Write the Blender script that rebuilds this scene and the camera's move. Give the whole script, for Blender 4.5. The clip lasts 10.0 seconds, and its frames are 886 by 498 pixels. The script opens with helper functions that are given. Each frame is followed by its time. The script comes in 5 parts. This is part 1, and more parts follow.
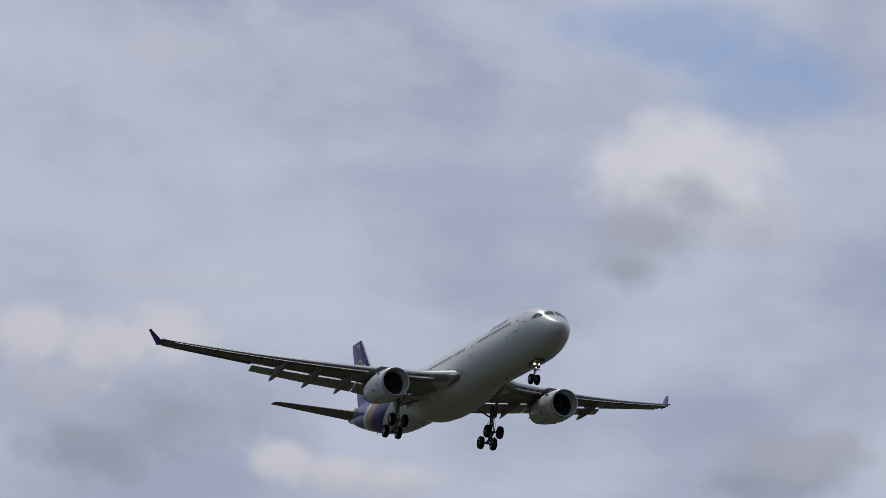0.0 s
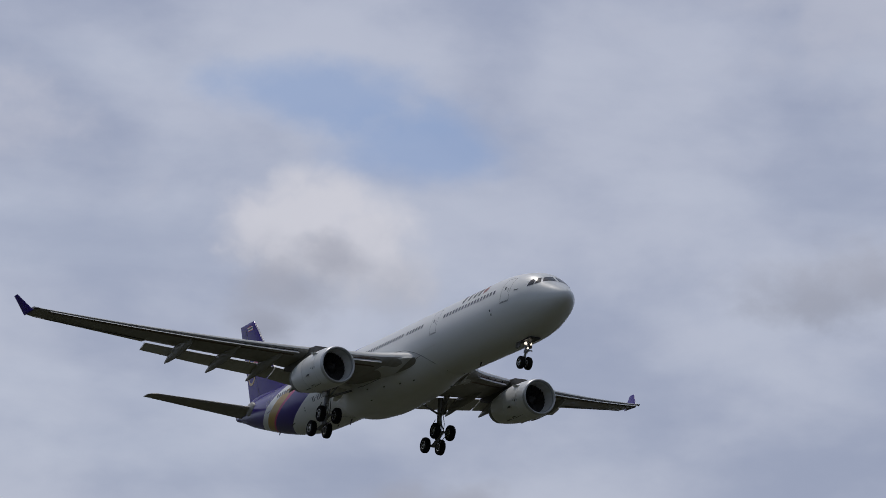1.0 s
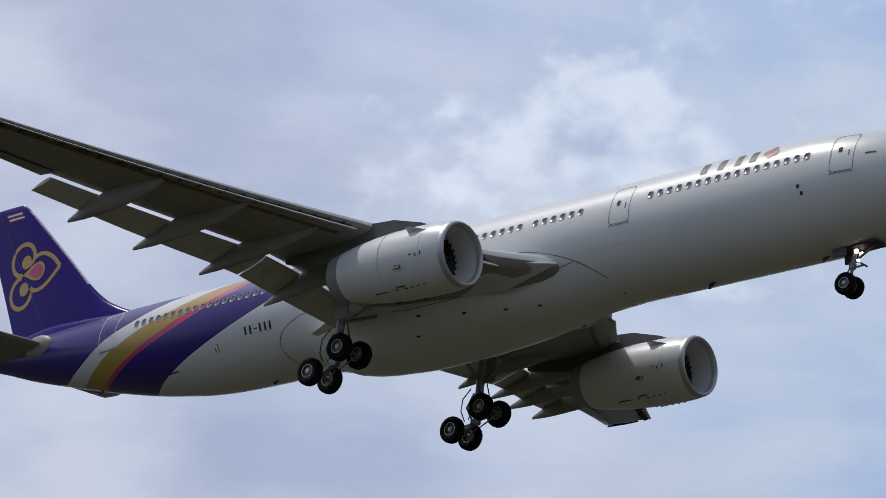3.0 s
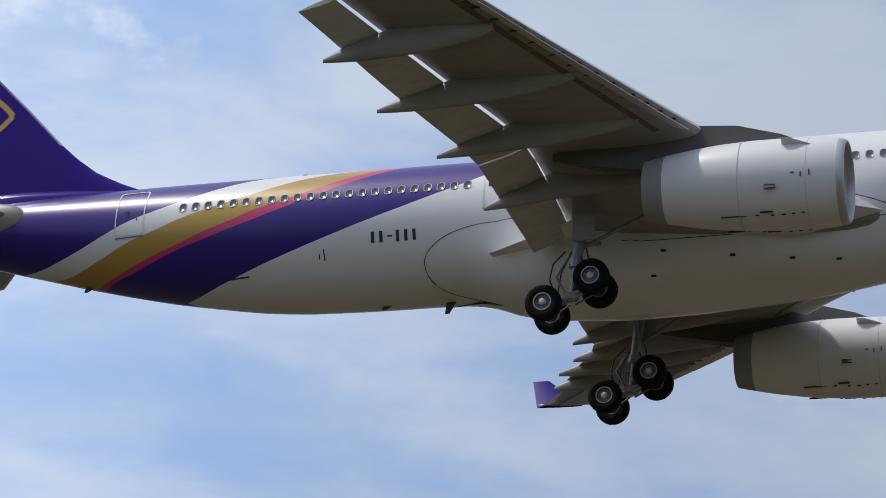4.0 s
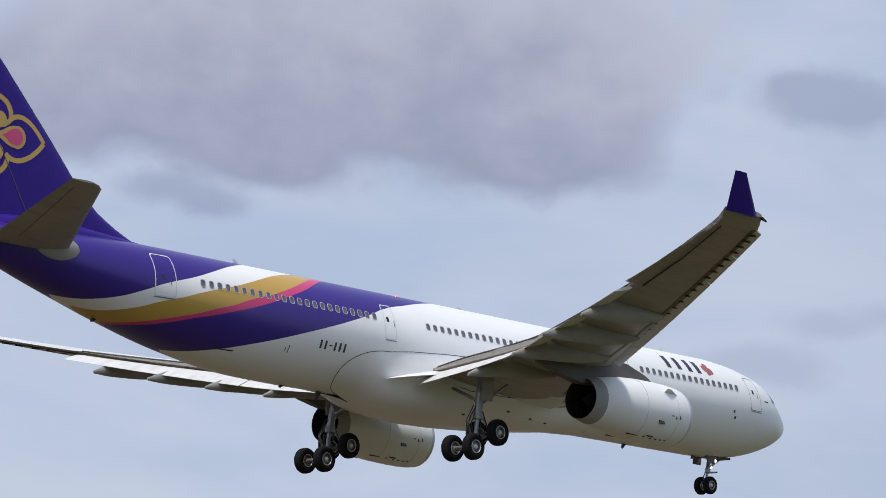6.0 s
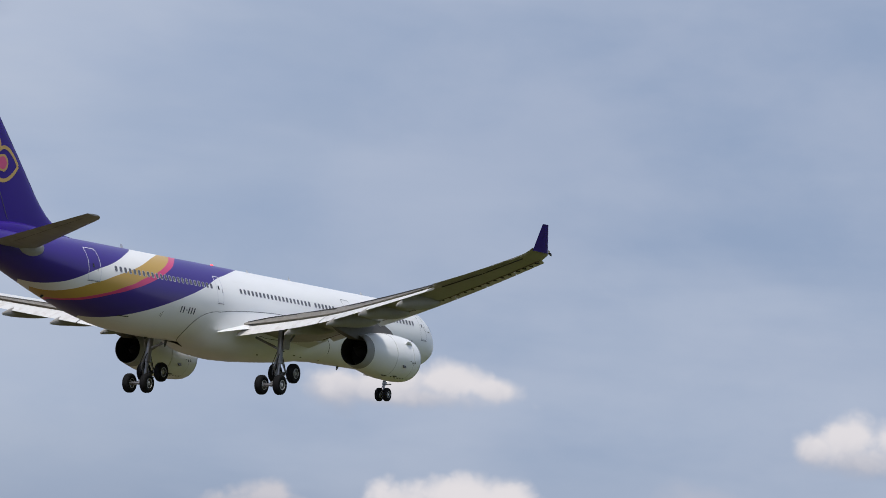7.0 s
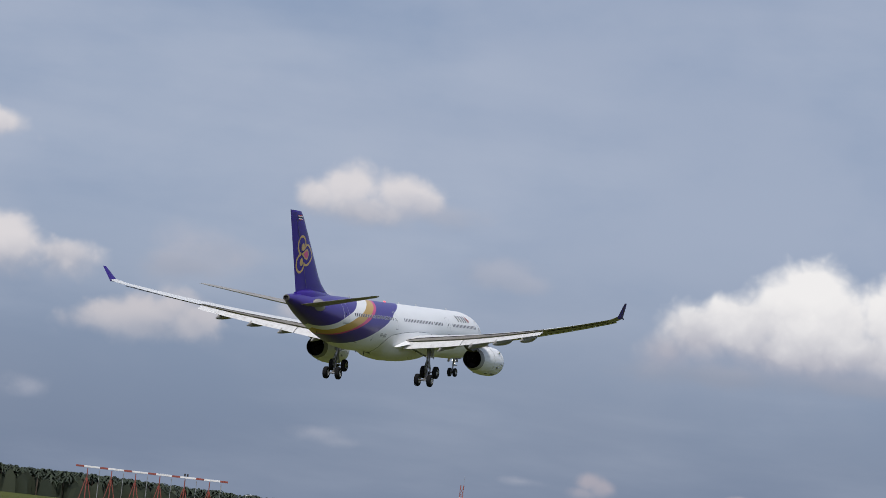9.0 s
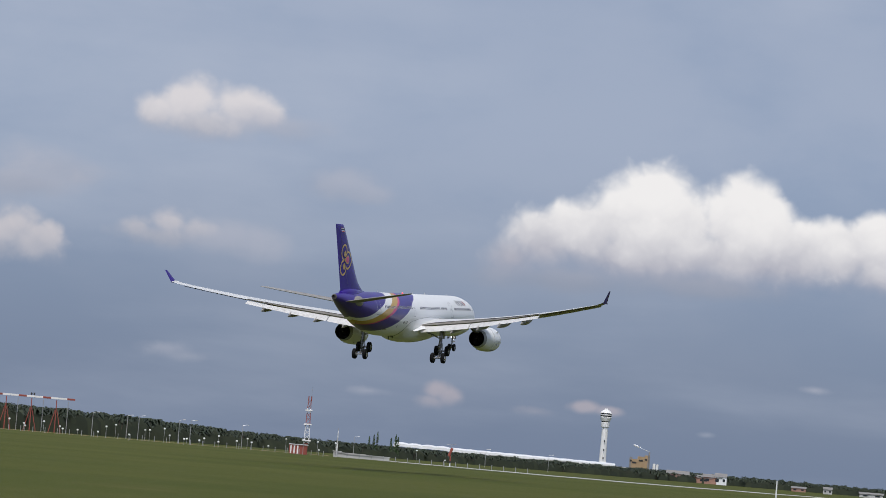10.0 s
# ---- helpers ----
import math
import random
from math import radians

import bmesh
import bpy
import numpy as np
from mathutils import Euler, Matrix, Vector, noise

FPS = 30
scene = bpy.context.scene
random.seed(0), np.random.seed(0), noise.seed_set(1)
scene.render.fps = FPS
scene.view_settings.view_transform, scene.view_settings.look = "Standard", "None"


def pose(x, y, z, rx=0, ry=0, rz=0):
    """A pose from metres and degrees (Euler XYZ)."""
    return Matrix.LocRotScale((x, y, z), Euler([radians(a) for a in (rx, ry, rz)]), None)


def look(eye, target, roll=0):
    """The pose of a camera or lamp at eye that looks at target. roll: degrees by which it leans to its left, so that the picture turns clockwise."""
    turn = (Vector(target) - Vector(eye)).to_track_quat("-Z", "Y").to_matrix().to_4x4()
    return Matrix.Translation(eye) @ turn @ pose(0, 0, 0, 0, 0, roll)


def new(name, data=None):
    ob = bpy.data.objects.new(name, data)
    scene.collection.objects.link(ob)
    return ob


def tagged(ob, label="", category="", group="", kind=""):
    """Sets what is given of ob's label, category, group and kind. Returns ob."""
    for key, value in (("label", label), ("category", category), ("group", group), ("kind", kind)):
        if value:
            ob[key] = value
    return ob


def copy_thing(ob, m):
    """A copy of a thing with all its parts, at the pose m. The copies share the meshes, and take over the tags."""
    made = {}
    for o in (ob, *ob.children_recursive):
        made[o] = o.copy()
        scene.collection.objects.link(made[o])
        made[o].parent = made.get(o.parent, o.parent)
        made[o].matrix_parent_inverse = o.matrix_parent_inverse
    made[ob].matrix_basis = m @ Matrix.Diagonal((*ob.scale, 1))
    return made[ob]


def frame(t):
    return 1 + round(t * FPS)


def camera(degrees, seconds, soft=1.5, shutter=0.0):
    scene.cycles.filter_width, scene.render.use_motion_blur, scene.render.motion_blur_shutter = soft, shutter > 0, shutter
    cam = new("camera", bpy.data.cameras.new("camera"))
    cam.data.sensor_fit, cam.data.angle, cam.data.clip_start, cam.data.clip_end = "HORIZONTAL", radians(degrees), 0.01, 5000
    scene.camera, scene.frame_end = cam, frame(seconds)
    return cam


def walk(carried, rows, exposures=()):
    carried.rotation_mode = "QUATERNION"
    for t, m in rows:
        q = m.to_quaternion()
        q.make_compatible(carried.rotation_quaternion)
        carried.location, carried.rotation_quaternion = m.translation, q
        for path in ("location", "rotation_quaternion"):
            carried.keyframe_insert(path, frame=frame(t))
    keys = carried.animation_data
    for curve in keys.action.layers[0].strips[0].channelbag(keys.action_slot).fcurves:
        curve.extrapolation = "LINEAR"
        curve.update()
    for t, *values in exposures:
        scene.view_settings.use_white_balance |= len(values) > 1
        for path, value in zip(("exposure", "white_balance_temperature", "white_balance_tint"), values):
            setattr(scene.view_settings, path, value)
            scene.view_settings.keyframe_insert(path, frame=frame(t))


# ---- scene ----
# The camera stands on the grass beside the approach and pans after the aeroplane.
cam = camera(15.36, 10.0, soft=0.4)
EYE = (0.0, 0.0, 2.5)
PAN = (
    (0.0, 101.578, -3.191, 69.644), (0.5, 101.889, -3.181, 67.373), (1.0, 102.923, -3.236, 63.172),
    (1.5, 104.014, -2.940, 59.983), (2.0, 104.865, -3.198, 55.190), (2.2, 105.258, -2.852, 52.208),
    (3.3, 107.486, -3.802, 34.145), (3.5, 107.754, -3.592, 30.370), (4.0, 108.019, -4.244, 14.760),
    (4.5, 107.961, -5.046, 0.609), (5.0, 108.330, -5.055, -18.694), (5.5, 105.392, -4.355, -33.965),
    (6.0, 102.901, -4.516, -46.903), (6.2, 102.116, -4.345, -51.905), (7.3, 97.711, -4.967, -65.305),
    (7.5, 97.230, -5.506, -66.728), (8.0, 96.056, -5.918, -68.712), (8.5, 95.256, -6.719, -70.442),
    (9.0, 94.948, -6.482, -71.932), (9.5, 94.528, -5.844, -73.548), (10.0, 93.630, -4.829, -74.563),
)
# The nose of the aeroplane: place and turn.
FLIGHT = (
    (0.0, -292.52, 117.51, 60.55, -0.68, -3.72, 0.16), (0.5, -255.33, 117.65, 58.66, -0.59, -3.63, 0.20),
    (1.0, -218.15, 117.78, 56.77, -0.53, -3.55, 0.21), (1.5, -181.01, 117.90, 54.90, -0.56, -3.46, 0.19),
    (2.0, -143.91, 118.01, 53.03, -0.65, -3.38, 0.13), (2.2, -129.08, 118.06, 52.29, -0.77, -3.36, 0.10),
    (3.3, -47.56, 118.33, 48.23, -2.32, -3.39, -0.11), (3.5, -32.72, 118.39, 47.48, -2.47, -3.41, -0.13),
    (4.0, 4.39, 118.57, 45.58, -2.56, -3.47, -0.16), (4.5, 41.55, 118.78, 43.63, -2.13, -3.55, -0.12),
    (5.0, 78.72, 119.01, 41.65, -1.26, -3.63, -0.11), (5.5, 115.90, 119.26, 39.68, -0.62, -3.65, -0.12),
    (6.0, 153.11, 119.52, 37.74, -0.35, -3.64, -0.08), (6.2, 168.00, 119.63, 36.97, -0.31, -3.63, -0.06),
    (7.3, 249.92, 120.30, 32.79, -0.44, -3.57, 0.03), (7.5, 264.83, 120.46, 32.04, -0.46, -3.57, 0.04),
    (8.0, 302.12, 120.89, 30.18, -0.53, -3.56, 0.07), (8.5, 339.40, 121.41, 28.34, -0.71, -3.51, 0.07),
    (9.0, 376.69, 121.95, 26.51, -0.91, -3.44, 0.09), (9.5, 414.00, 122.49, 24.70, -1.06, -3.35, 0.13),
    (10.0, 451.31, 123.03, 22.89, -1.17, -3.26, 0.21),
)
walk(cam, [(t, pose(*EYE, a, b, c)) for t, a, b, c in PAN], exposures=((0.0, -1.05), (2.2, -1.0), (3.3, -0.5), (4.5, -0.05), (5.0, 0.2), (5.5, 0.15), (6.2, 0.15), (7.3, -0.05), (10.0, -0.12)))

# ---- light: a high sun behind thin cloud, and a half-clouded sky ----
SUN_AZ, SUN_EL = 190.0, 60.0
sun = new("sun", bpy.data.lights.new("sun", "SUN"))
sun.data.energy, sun.data.angle, sun.data.color = 2.6, radians(0.6), (1.0, 0.95, 0.88)
toward = Vector((math.cos(radians(SUN_AZ)) * math.cos(radians(SUN_EL)), math.sin(radians(SUN_AZ)) * math.cos(radians(SUN_EL)), math.sin(radians(SUN_EL))))
sun.matrix_basis = look(toward * 100, (0, 0, 0))

world = bpy.data.worlds.new("world")
scene.world = world
world.use_nodes = True


class Nodes:
    """Short hand for building node trees."""

    def __init__(self, tree):
        self.t = tree
        tree.nodes.clear()

    def make(self, kind):
        return self.t.nodes.new(kind)

    def put(self, socket, value):
        if isinstance(value, bpy.types.NodeSocket):
            self.t.links.new(value, socket)
        elif value is not None:
            socket.default_value = value

    def math(self, op, a, b=None, c=None, clamp=False):
        n = self.make("ShaderNodeMath")
        n.operation, n.use_clamp = op, clamp
        for s, v in zip(n.inputs, (a, b, c)):
            self.put(s, v)
        return n.outputs[0]

    def dot(self, a, b):
        n = self.make("ShaderNodeVectorMath")
        n.operation = "DOT_PRODUCT"
        self.put(n.inputs[0], a), self.put(n.inputs[1], b)
        return n.outputs["Value"]

    def ramp(self, value, lo, hi, a=0.0, b=1.0, smooth=True):
        n = self.make("ShaderNodeMapRange")
        n.interpolation_type = "SMOOTHSTEP" if smooth else "LINEAR"
        for s, v in zip(n.inputs, (value, lo, hi, a, b)):
            self.put(s, v)
        return n.outputs[0]

    def mix(self, fac, a, b, kind="RGBA", blend="MIX"):
        n = self.make("ShaderNodeMix")
        n.data_type, n.blend_type = kind, blend
        i = (0, 6, 7) if kind == "RGBA" else (0, 2, 3)
        for k, v in zip(i, (fac, a, b)):
            self.put(n.inputs[k], v)
        return n.outputs[2 if kind == "RGBA" else 0]

    def noise(self, vector, scale, detail=6, rough=0.55, distortion=0.0):
        n = self.make("ShaderNodeTexNoise")
        self.put(n.inputs["Vector"], vector)
        for k, v in (("Scale", scale), ("Detail", detail), ("Roughness", rough), ("Distortion", distortion)):
            n.inputs[k].default_value = v
        return n.outputs["Fac"]

    def mapping(self, vector, scale=(1, 1, 1), location=(0, 0, 0)):
        n = self.make("ShaderNodeMapping")
        self.put(n.inputs["Vector"], vector)
        n.inputs["Scale"].default_value, n.inputs["Location"].default_value = scale, location
        return n.outputs[0]


def rgb(r, g, b):
    """Linear colour from 0..255 screen values."""
    return tuple(((v / 255 + 0.055) / 1.055) ** 2.4 if v > 10 else v / 255 / 12.92 for v in (r, g, b)) + (1.0,)


# kind: crown colour, foot colour, opacity, raggedness, softness, heaped
CLOUD_KINDS = {
    "blue": (rgb(140, 162, 200), rgb(144, 165, 202), 0.75, 0.5, 0.8, False),
    "pale": (rgb(186, 189, 204), rgb(176, 181, 198), 0.7, 0.9, 0.9, False),
    "white": (rgb(206, 216, 230), rgb(196, 208, 226), 0.8, 1.6, 0.9, False),
    "tower": (rgb(206, 206, 215), rgb(160, 164, 178), 0.85, 0.45, 0.75, True),
    "lump": (rgb(198, 197, 206), rgb(164, 168, 182), 0.85, 0.5, 0.65, True),
    "gloom": (rgb(160, 163, 177), rgb(136, 141, 157), 0.72, 0.9, 0.9, False),
    "bank": (rgb(174, 177, 196), rgb(142, 149, 172), 0.9, 0.36, 0.45, False),
    "dark2": (rgb(150, 160, 186), rgb(146, 156, 183), 0.8, 0.6, 0.7, False),
    "hint": (rgb(156, 166, 190), rgb(152, 162, 187), 0.45, 0.7, 0.9, False),
    "cum": (rgb(248, 246, 246), rgb(168, 170, 186), 1.0, 0.42, 0.36, True),
    "cum2": (rgb(206, 203, 209), rgb(158, 166, 184), 0.85, 0.7, 0.62, True),
    "cum3": (rgb(226, 222, 225), rgb(162, 168, 185), 0.95, 0.58, 0.6, True),
    "grey2": (rgb(168, 172, 187), rgb(152, 160, 178), 0.7, 0.6, 0.8, False),
    "pink": (rgb(182, 177, 187), rgb(152, 158, 176), 0.8, 0.6, 0.75, True),
    "faint": (rgb(184, 187, 201), rgb(160, 168, 186), 0.6, 0.9, 0.9, False),
}
SKY_CLOUDS = []


def cloud(kind, foot, *lobes):
    """One cloud: the elevation of its foot, and lobes of azimuth, elevation, half width and half height, in degrees."""
    SKY_CLOUDS.append((kind, foot, lobes))


cloud("pale", 13.13, (162.76, 14.68, 3.74, 1.58), (165.12, 14.9, 1.97, 1.08))
cloud("pale", 9.24, (166.51, 9.59, 2.56, 0.89), (165.25, 10.07, 1.48, 0.39))
cloud("blue", 14.94, (156.36, 15.47, 2.96, 0.74))
cloud("blue", 14.08, (154.26, 14.67, 1.97, 0.89))
cloud("tower", 11.49, (156.20, 13.44, 1.41, 0.83), (156.98, 13.02, 1.11, 0.88), (155.28, 13.18, 1.11, 0.83), (154.74, 12.32, 1.10, 0.88), (155.86, 12.57, 1.81, 0.88))
cloud("gloom", 10.58, (156.44, 12.05, 1.20, 0.74), (157.01, 11.34, 0.90, 0.59), (155.86, 12.57, 0.70, 0.49))
cloud("gloom", 7.69, (164.94, 8.52, 1.97, 0.99), (166.36, 7.73, 1.58, 0.79))
cloud("pale", 10.03, (165.90, 10.71, 3.29, 0.39))
cloud("lump", 8.22, (165.03, 9.79, 0.90, 0.54), (166.20, 9.41, 1.09, 0.69), (167.49, 9.51, 1.09, 0.74), (167.03, 8.66, 1.49, 0.59))
cloud("lump", 6.95, (162.90, 7.67, 0.89, 0.44), (161.89, 7.53, 1.09, 0.44), (160.89, 7.40, 0.89, 0.39))
cloud("gloom", 7.55, (154.0, 8.13, 1.28, 0.74), (153.22, 8.45, 0.79, 0.49), (154.77, 7.71, 0.89, 0.39))
cloud("gloom", 11.27, (147.18, 12.32, 1.97, 0.99), (146.1, 12.65, 0.99, 0.89))
cloud("pale", 16.67, (147.11, 18.14, 5.12, 2.17))
cloud("white", 12, (126.6, 18.4, 3.9, 2.2), (119.5, 21.5, 4.9, 1.1), (116.8, 14.2, 1.2, 0.7))
cloud("white", 15, (94.3, 21.0, 2.3, 1.1), (95.0, 16.3, 5.5, 0.55), (74.2, 21.3, 4.9, 0.9))
cloud("white", 14.0, (71.3, 18.6, 8.0, 4.6))
cloud("pale", 16.47, (40.72, 17.05, 3.15, 1.18))
cloud("bank", 13.68, (48.05, 15.2, 4.14, 1.63), (50.79, 15.11, 2.96, 1.58), (44.6, 15.5, 3.25, 1.72), (42.03, 15.4, 1.87, 1.63), (46.77, 16.79, 5.91, 1.87), (43.26, 16.69, 2.76, 1.68), (42.89, 14.64, 2.55, 0.88), (47.34, 14.18, 1.57, 0.59))
cloud("dark2", 12.87, (48.37, 13.29, 1.08, 0.49), (49.1, 13.52, 1.38, 0.49))
cloud("dark2", 14.68, (37.69, 15.94, 1.53, 0.69), (36.87, 15.79, 1.43, 0.59), (38.20, 16.12, 0.61, 0.39))
cloud("hint", 10.7, (38.12, 11.21, 1.28, 0.49), (38.82, 11.27, 0.99, 0.34))
cloud("hint", 11.59, (37.16, 12.0, 1.18, 0.34), (36.28, 12.2, 0.89, 0.39))
cloud("faint", 3.55, (22.62, 4.17, 0.89, 0.39), (23.32, 4.15, 0.59, 0.25))
cloud("cum2", 3.69, (30.46, 3.98, 0.74, 0.39), (31.07, 3.77, 0.69, 0.34), (29.81, 3.85, 0.49, 0.3))
cloud("cum3", 3.68, (28.06, 4.08, 0.74, 0.47), (27.08, 4.18, 0.94, 0.51), (26.1, 4.28, 0.69, 0.49), (25.19, 4.07, 0.69, 0.37), (27.05, 3.88, 2.17, 0.34))
cloud("cum2", 2.61, (24.21, 3.13, 0.69, 0.3), (23.42, 3.21, 0.94, 0.41), (22.91, 3.06, 0.59, 0.34))
cloud("cum3", 5.63, (28.34, 6.27, 0.99, 0.41), (27.45, 6.32, 0.77, 0.35), (29.3, 6.06, 0.84, 0.41), (26.55, 6.21, 0.54, 0.26), (28.21, 5.99, 1.87, 0.26))
cloud("cum3", 3.42, (27.99, 4.09, 0.74, 0.51), (27.01, 4.2, 0.94, 0.51), (26.07, 4.1, 0.79, 0.54), (26.97, 3.81, 2.07, 0.41))
cloud("cum2", 2.6, (24.41, 3.0, 0.89, 0.34), (23.44, 3.2, 0.69, 0.41), (22.83, 3.07, 0.59, 0.44), (23.61, 2.89, 1.38, 0.3))
cloud("faint", 1.04, (25.45, 1.7, 0.59, 0.3), (26.92, 1.65, 0.69, 0.25))
cloud("cum3", 4.99, (20.38, 5.79, 0.61, 0.47), (19.46, 5.77, 0.57, 0.43), (20.95, 5.54, 0.41, 0.37), (18.98, 5.67, 0.44, 0.3), (20.1, 5.4, 1.23, 0.37))
cloud("faint", 5.1, (18.72, 5.49, 1.08, 0.3))
cloud("faint", 4.17, (17.75, 4.54, 0.84, 0.34), (17.24, 4.44, 0.59, 0.22))
cloud("cum2", 3.26, (20.54, 3.68, 0.44, 0.32), (21.11, 3.53, 0.41, 0.28), (20.08, 3.57, 0.44, 0.24), (20.61, 3.42, 0.99, 0.22))
cloud("faint", 3.1, (19.53, 3.45, 1.18, 0.34))
cloud("cum2", 2.79, (23.15, 3.36, 0.51, 0.44), (22.69, 3.16, 0.41, 0.34), (23.41, 2.95, 0.79, 0.34))
cloud("faint", 3.99, (22.47, 4.46, 1.08, 0.39), (23.12, 4.1, 0.89, 0.3))
cloud("cum", 3.32, (12.05, 4.62, 0.77, 0.77), (12.48, 4.39, 0.89, 0.74), (11.69, 4.35, 0.69, 0.79), (10.62, 4.54, 0.77, 0.77), (10.22, 4.47, 0.59, 0.74), (13.34, 4.07, 0.87, 0.61), (14.02, 3.87, 0.84, 0.57), (14.54, 3.58, 0.61, 0.41), (9.64, 3.97, 0.79, 0.59), (8.82, 4.04, 0.69, 0.59), (8.29, 4.22, 0.69, 0.57), (7.37, 4.2, 0.89, 0.69), (12.13, 3.73, 2.27, 0.47), (10.27, 3.83, 2.17, 0.49), (7.72, 3.78, 1.48, 0.39))
cloud("grey2", 3.12, (13.57, 3.21, 1.97, 0.28), (11.11, 3.3, 1.77, 0.26))
cloud("pink", 0.78, (15.62, 1.17, 0.34, 0.2), (15.42, 1.08, 0.3, 0.22), (15.75, 0.94, 0.35, 0.14))
cloud("faint", 0.92, (16.85, 1.04, 0.59, 0.13))
cloud("pink", 0.88, (13.92, 0.92, 0.41, 0.12), (13.05, 1.07, 0.35, 0.13), (12.65, 1.04, 0.3, 0.11))
cloud("faint", 1.27, (20.44, 1.49, 0.69, 0.22), (20.03, 1.38, 0.59, 0.16))
cloud("faint", 1.46, (9.12, 1.69, 0.34, 0.1), (10.91, 0.77, 0.26, 0.08))


def build_sky():
    k = Nodes(world.node_tree)
    way = k.make("ShaderNodeTexCoord").outputs["Generated"]
    sky = k.make("ShaderNodeTexSky")
    sky.sky_type, sky.sun_disc = "NISHITA", False
    sky.sun_elevation, sky.sun_rotation, sky.dust_density = radians(SUN_EL), radians(90 - SUN_AZ), 2.0
    clear = k.make("ShaderNodeVectorMath")
    clear.operation = "SCALE"
    k.put(clear.inputs[0], sky.outputs[0])
    clear.inputs["Scale"].default_value = 0.085
    flat = k.mapping(way, (1, 1, 2.6))
    broad = k.noise(flat, 3.2, 5, 0.5, 0.4)
    wisps = k.noise(flat, 8.0, 7, 0.54, 0.25)
    puffs = k.noise(k.mapping(way, (1, 1, 1.5)), 44.0, 6, 0.52)
    fluff = k.noise(k.mapping(way, (1, 1, 1.3)), 17.0, 6, 0.55)
    up = k.make("ShaderNodeSeparateXYZ")
    k.put(up.inputs[0], way)
    x, y, height = up.outputs
    # thin high cloud over all of the sky, denser and brighter towards the sun's side
    mottle = k.noise(k.mapping(way, (1, 1, 1.9)), 11.0, 7, 0.52, 0.1)
    east = k.ramp(x, -0.74, -0.40, 1.0, 0.0)
    middle = k.ramp(x, 0.25, 0.6)
    south = k.ramp(x, 0.74, 0.90)
    veil = k.mix(k.ramp(wisps, 0.3, 0.68), rgb(150, 179, 224), rgb(200, 212, 230))
    veil = k.mix(middle, veil, k.mix(k.ramp(wisps, 0.3, 0.7), rgb(172, 186, 212), rgb(190, 199, 217)))
    veil = k.mix(south, veil, k.mix(k.ramp(mottle, 0.3, 0.7), rgb(146, 164, 194), rgb(168, 180, 204)))
    veil = k.mix(east, veil, k.mix(k.ramp(mottle, 0.32, 0.68), rgb(152, 160, 184), rgb(184, 189, 206)))
    low = k.mix(k.ramp(height, 0.0, 0.105), rgb(124, 139, 166), veil)
    high = k.ramp(height, 0.45, 0.9)
    colour = k.mix(k.mix(high, 0.9, 0.55, "FLOAT"), clear.outputs[0], low)
    streak = k.noise(k.mapping(way, (1, 1, 5.0)), 6.0, 6, 0.5, 0.12)
    colour = k.mix(k.math("MULTIPLY", k.ramp(streak, 0.45, 0.75), 0.26), colour, rgb(194, 202, 218))
    rough = k.math("ADD", k.math("MULTIPLY", puffs, 0.55), k.math("MULTIPLY", fluff, 0.75))
    rough = k.math("SUBTRACT", rough, 0.65)
    # rounded billows in two sizes for heaped clouds
    billow = k.make("ShaderNodeTexVoronoi")
    billow.feature = "SMOOTH_F1"
    warp = k.make("ShaderNodeVectorMath")
    warp.operation = "ADD"
    k.put(warp.inputs[0], k.mapping(way, (1, 1, 1.1)))
    stir = k.make("ShaderNodeTexNoise")
    k.put(stir.inputs["Vector"], way)
    stir.inputs["Scale"].default_value, stir.inputs["Detail"].default_value = 120.0, 3.0
    shift = k.make("ShaderNodeVectorMath")
    shift.operation = "SCALE"
    k.put(shift.inputs[0], stir.outputs["Color"])
    shift.inputs["Scale"].default_value = 0.008
    k.put(warp.inputs[1], shift.outputs[0])
    k.put(billow.inputs["Vector"], warp.outputs[0])
    for slot, value in (("Scale", 78.0), ("Detail", 2.0), ("Roughness", 0.42), ("Lacunarity", 2.3), ("Smoothness", 0.6)):
        billow.inputs[slot].default_value = value
    fine = k.noise(way, 150.0, 4, 0.45)
    heaps = k.math("SUBTRACT", 0.62, billow.outputs["Distance"])
    heaps = k.math("ADD", k.math("MULTIPLY", heaps, 0.36), k.math("MULTIPLY", k.math("SUBTRACT", fine, 0.5), 0.10))
    heaps = k.math("ADD", heaps, k.math("MULTIPLY", k.math("SUBTRACT", fluff, 0.5), 0.25))
    for kind, base, lobes in SKY_CLOUDS:
        crown, foot, opacity, ragged, soft, heaped = CLOUD_KINDS[kind]
        near, lit = None, None
        lobe = heaps if heaped else rough
        for az, el, w, h in lobes:
            a, e = radians(az), radians(el)
            right = (math.sin(a), -math.cos(a), 0)
            above = (-math.sin(e) * math.cos(a), -math.sin(e) * math.sin(a), math.cos(e))
            u = k.dot(way, [c / math.tan(radians(w * (1.14 if heaped else 1.0))) for c in right])
            v = k.dot(way, [c / math.tan(radians(h * (1.22 if heaped else 1.0))) for c in above])
            r = k.math("MULTIPLY_ADD", u, u, k.math("MULTIPLY", v, v))
            near = r if near is None else k.math("SMOOTH_MIN", near, r, 0.3 if heaped else 0.6)
        a = radians(sum(l[0] for l in lobes) / len(lobes))
        front = k.math("GREATER_THAN", k.dot(way, (math.cos(a), math.sin(a), 0)), 0.6)
        top = max(l[1] + l[3] for l in lobes)
        z0, z1 = math.sin(radians(base)), math.sin(radians(top))
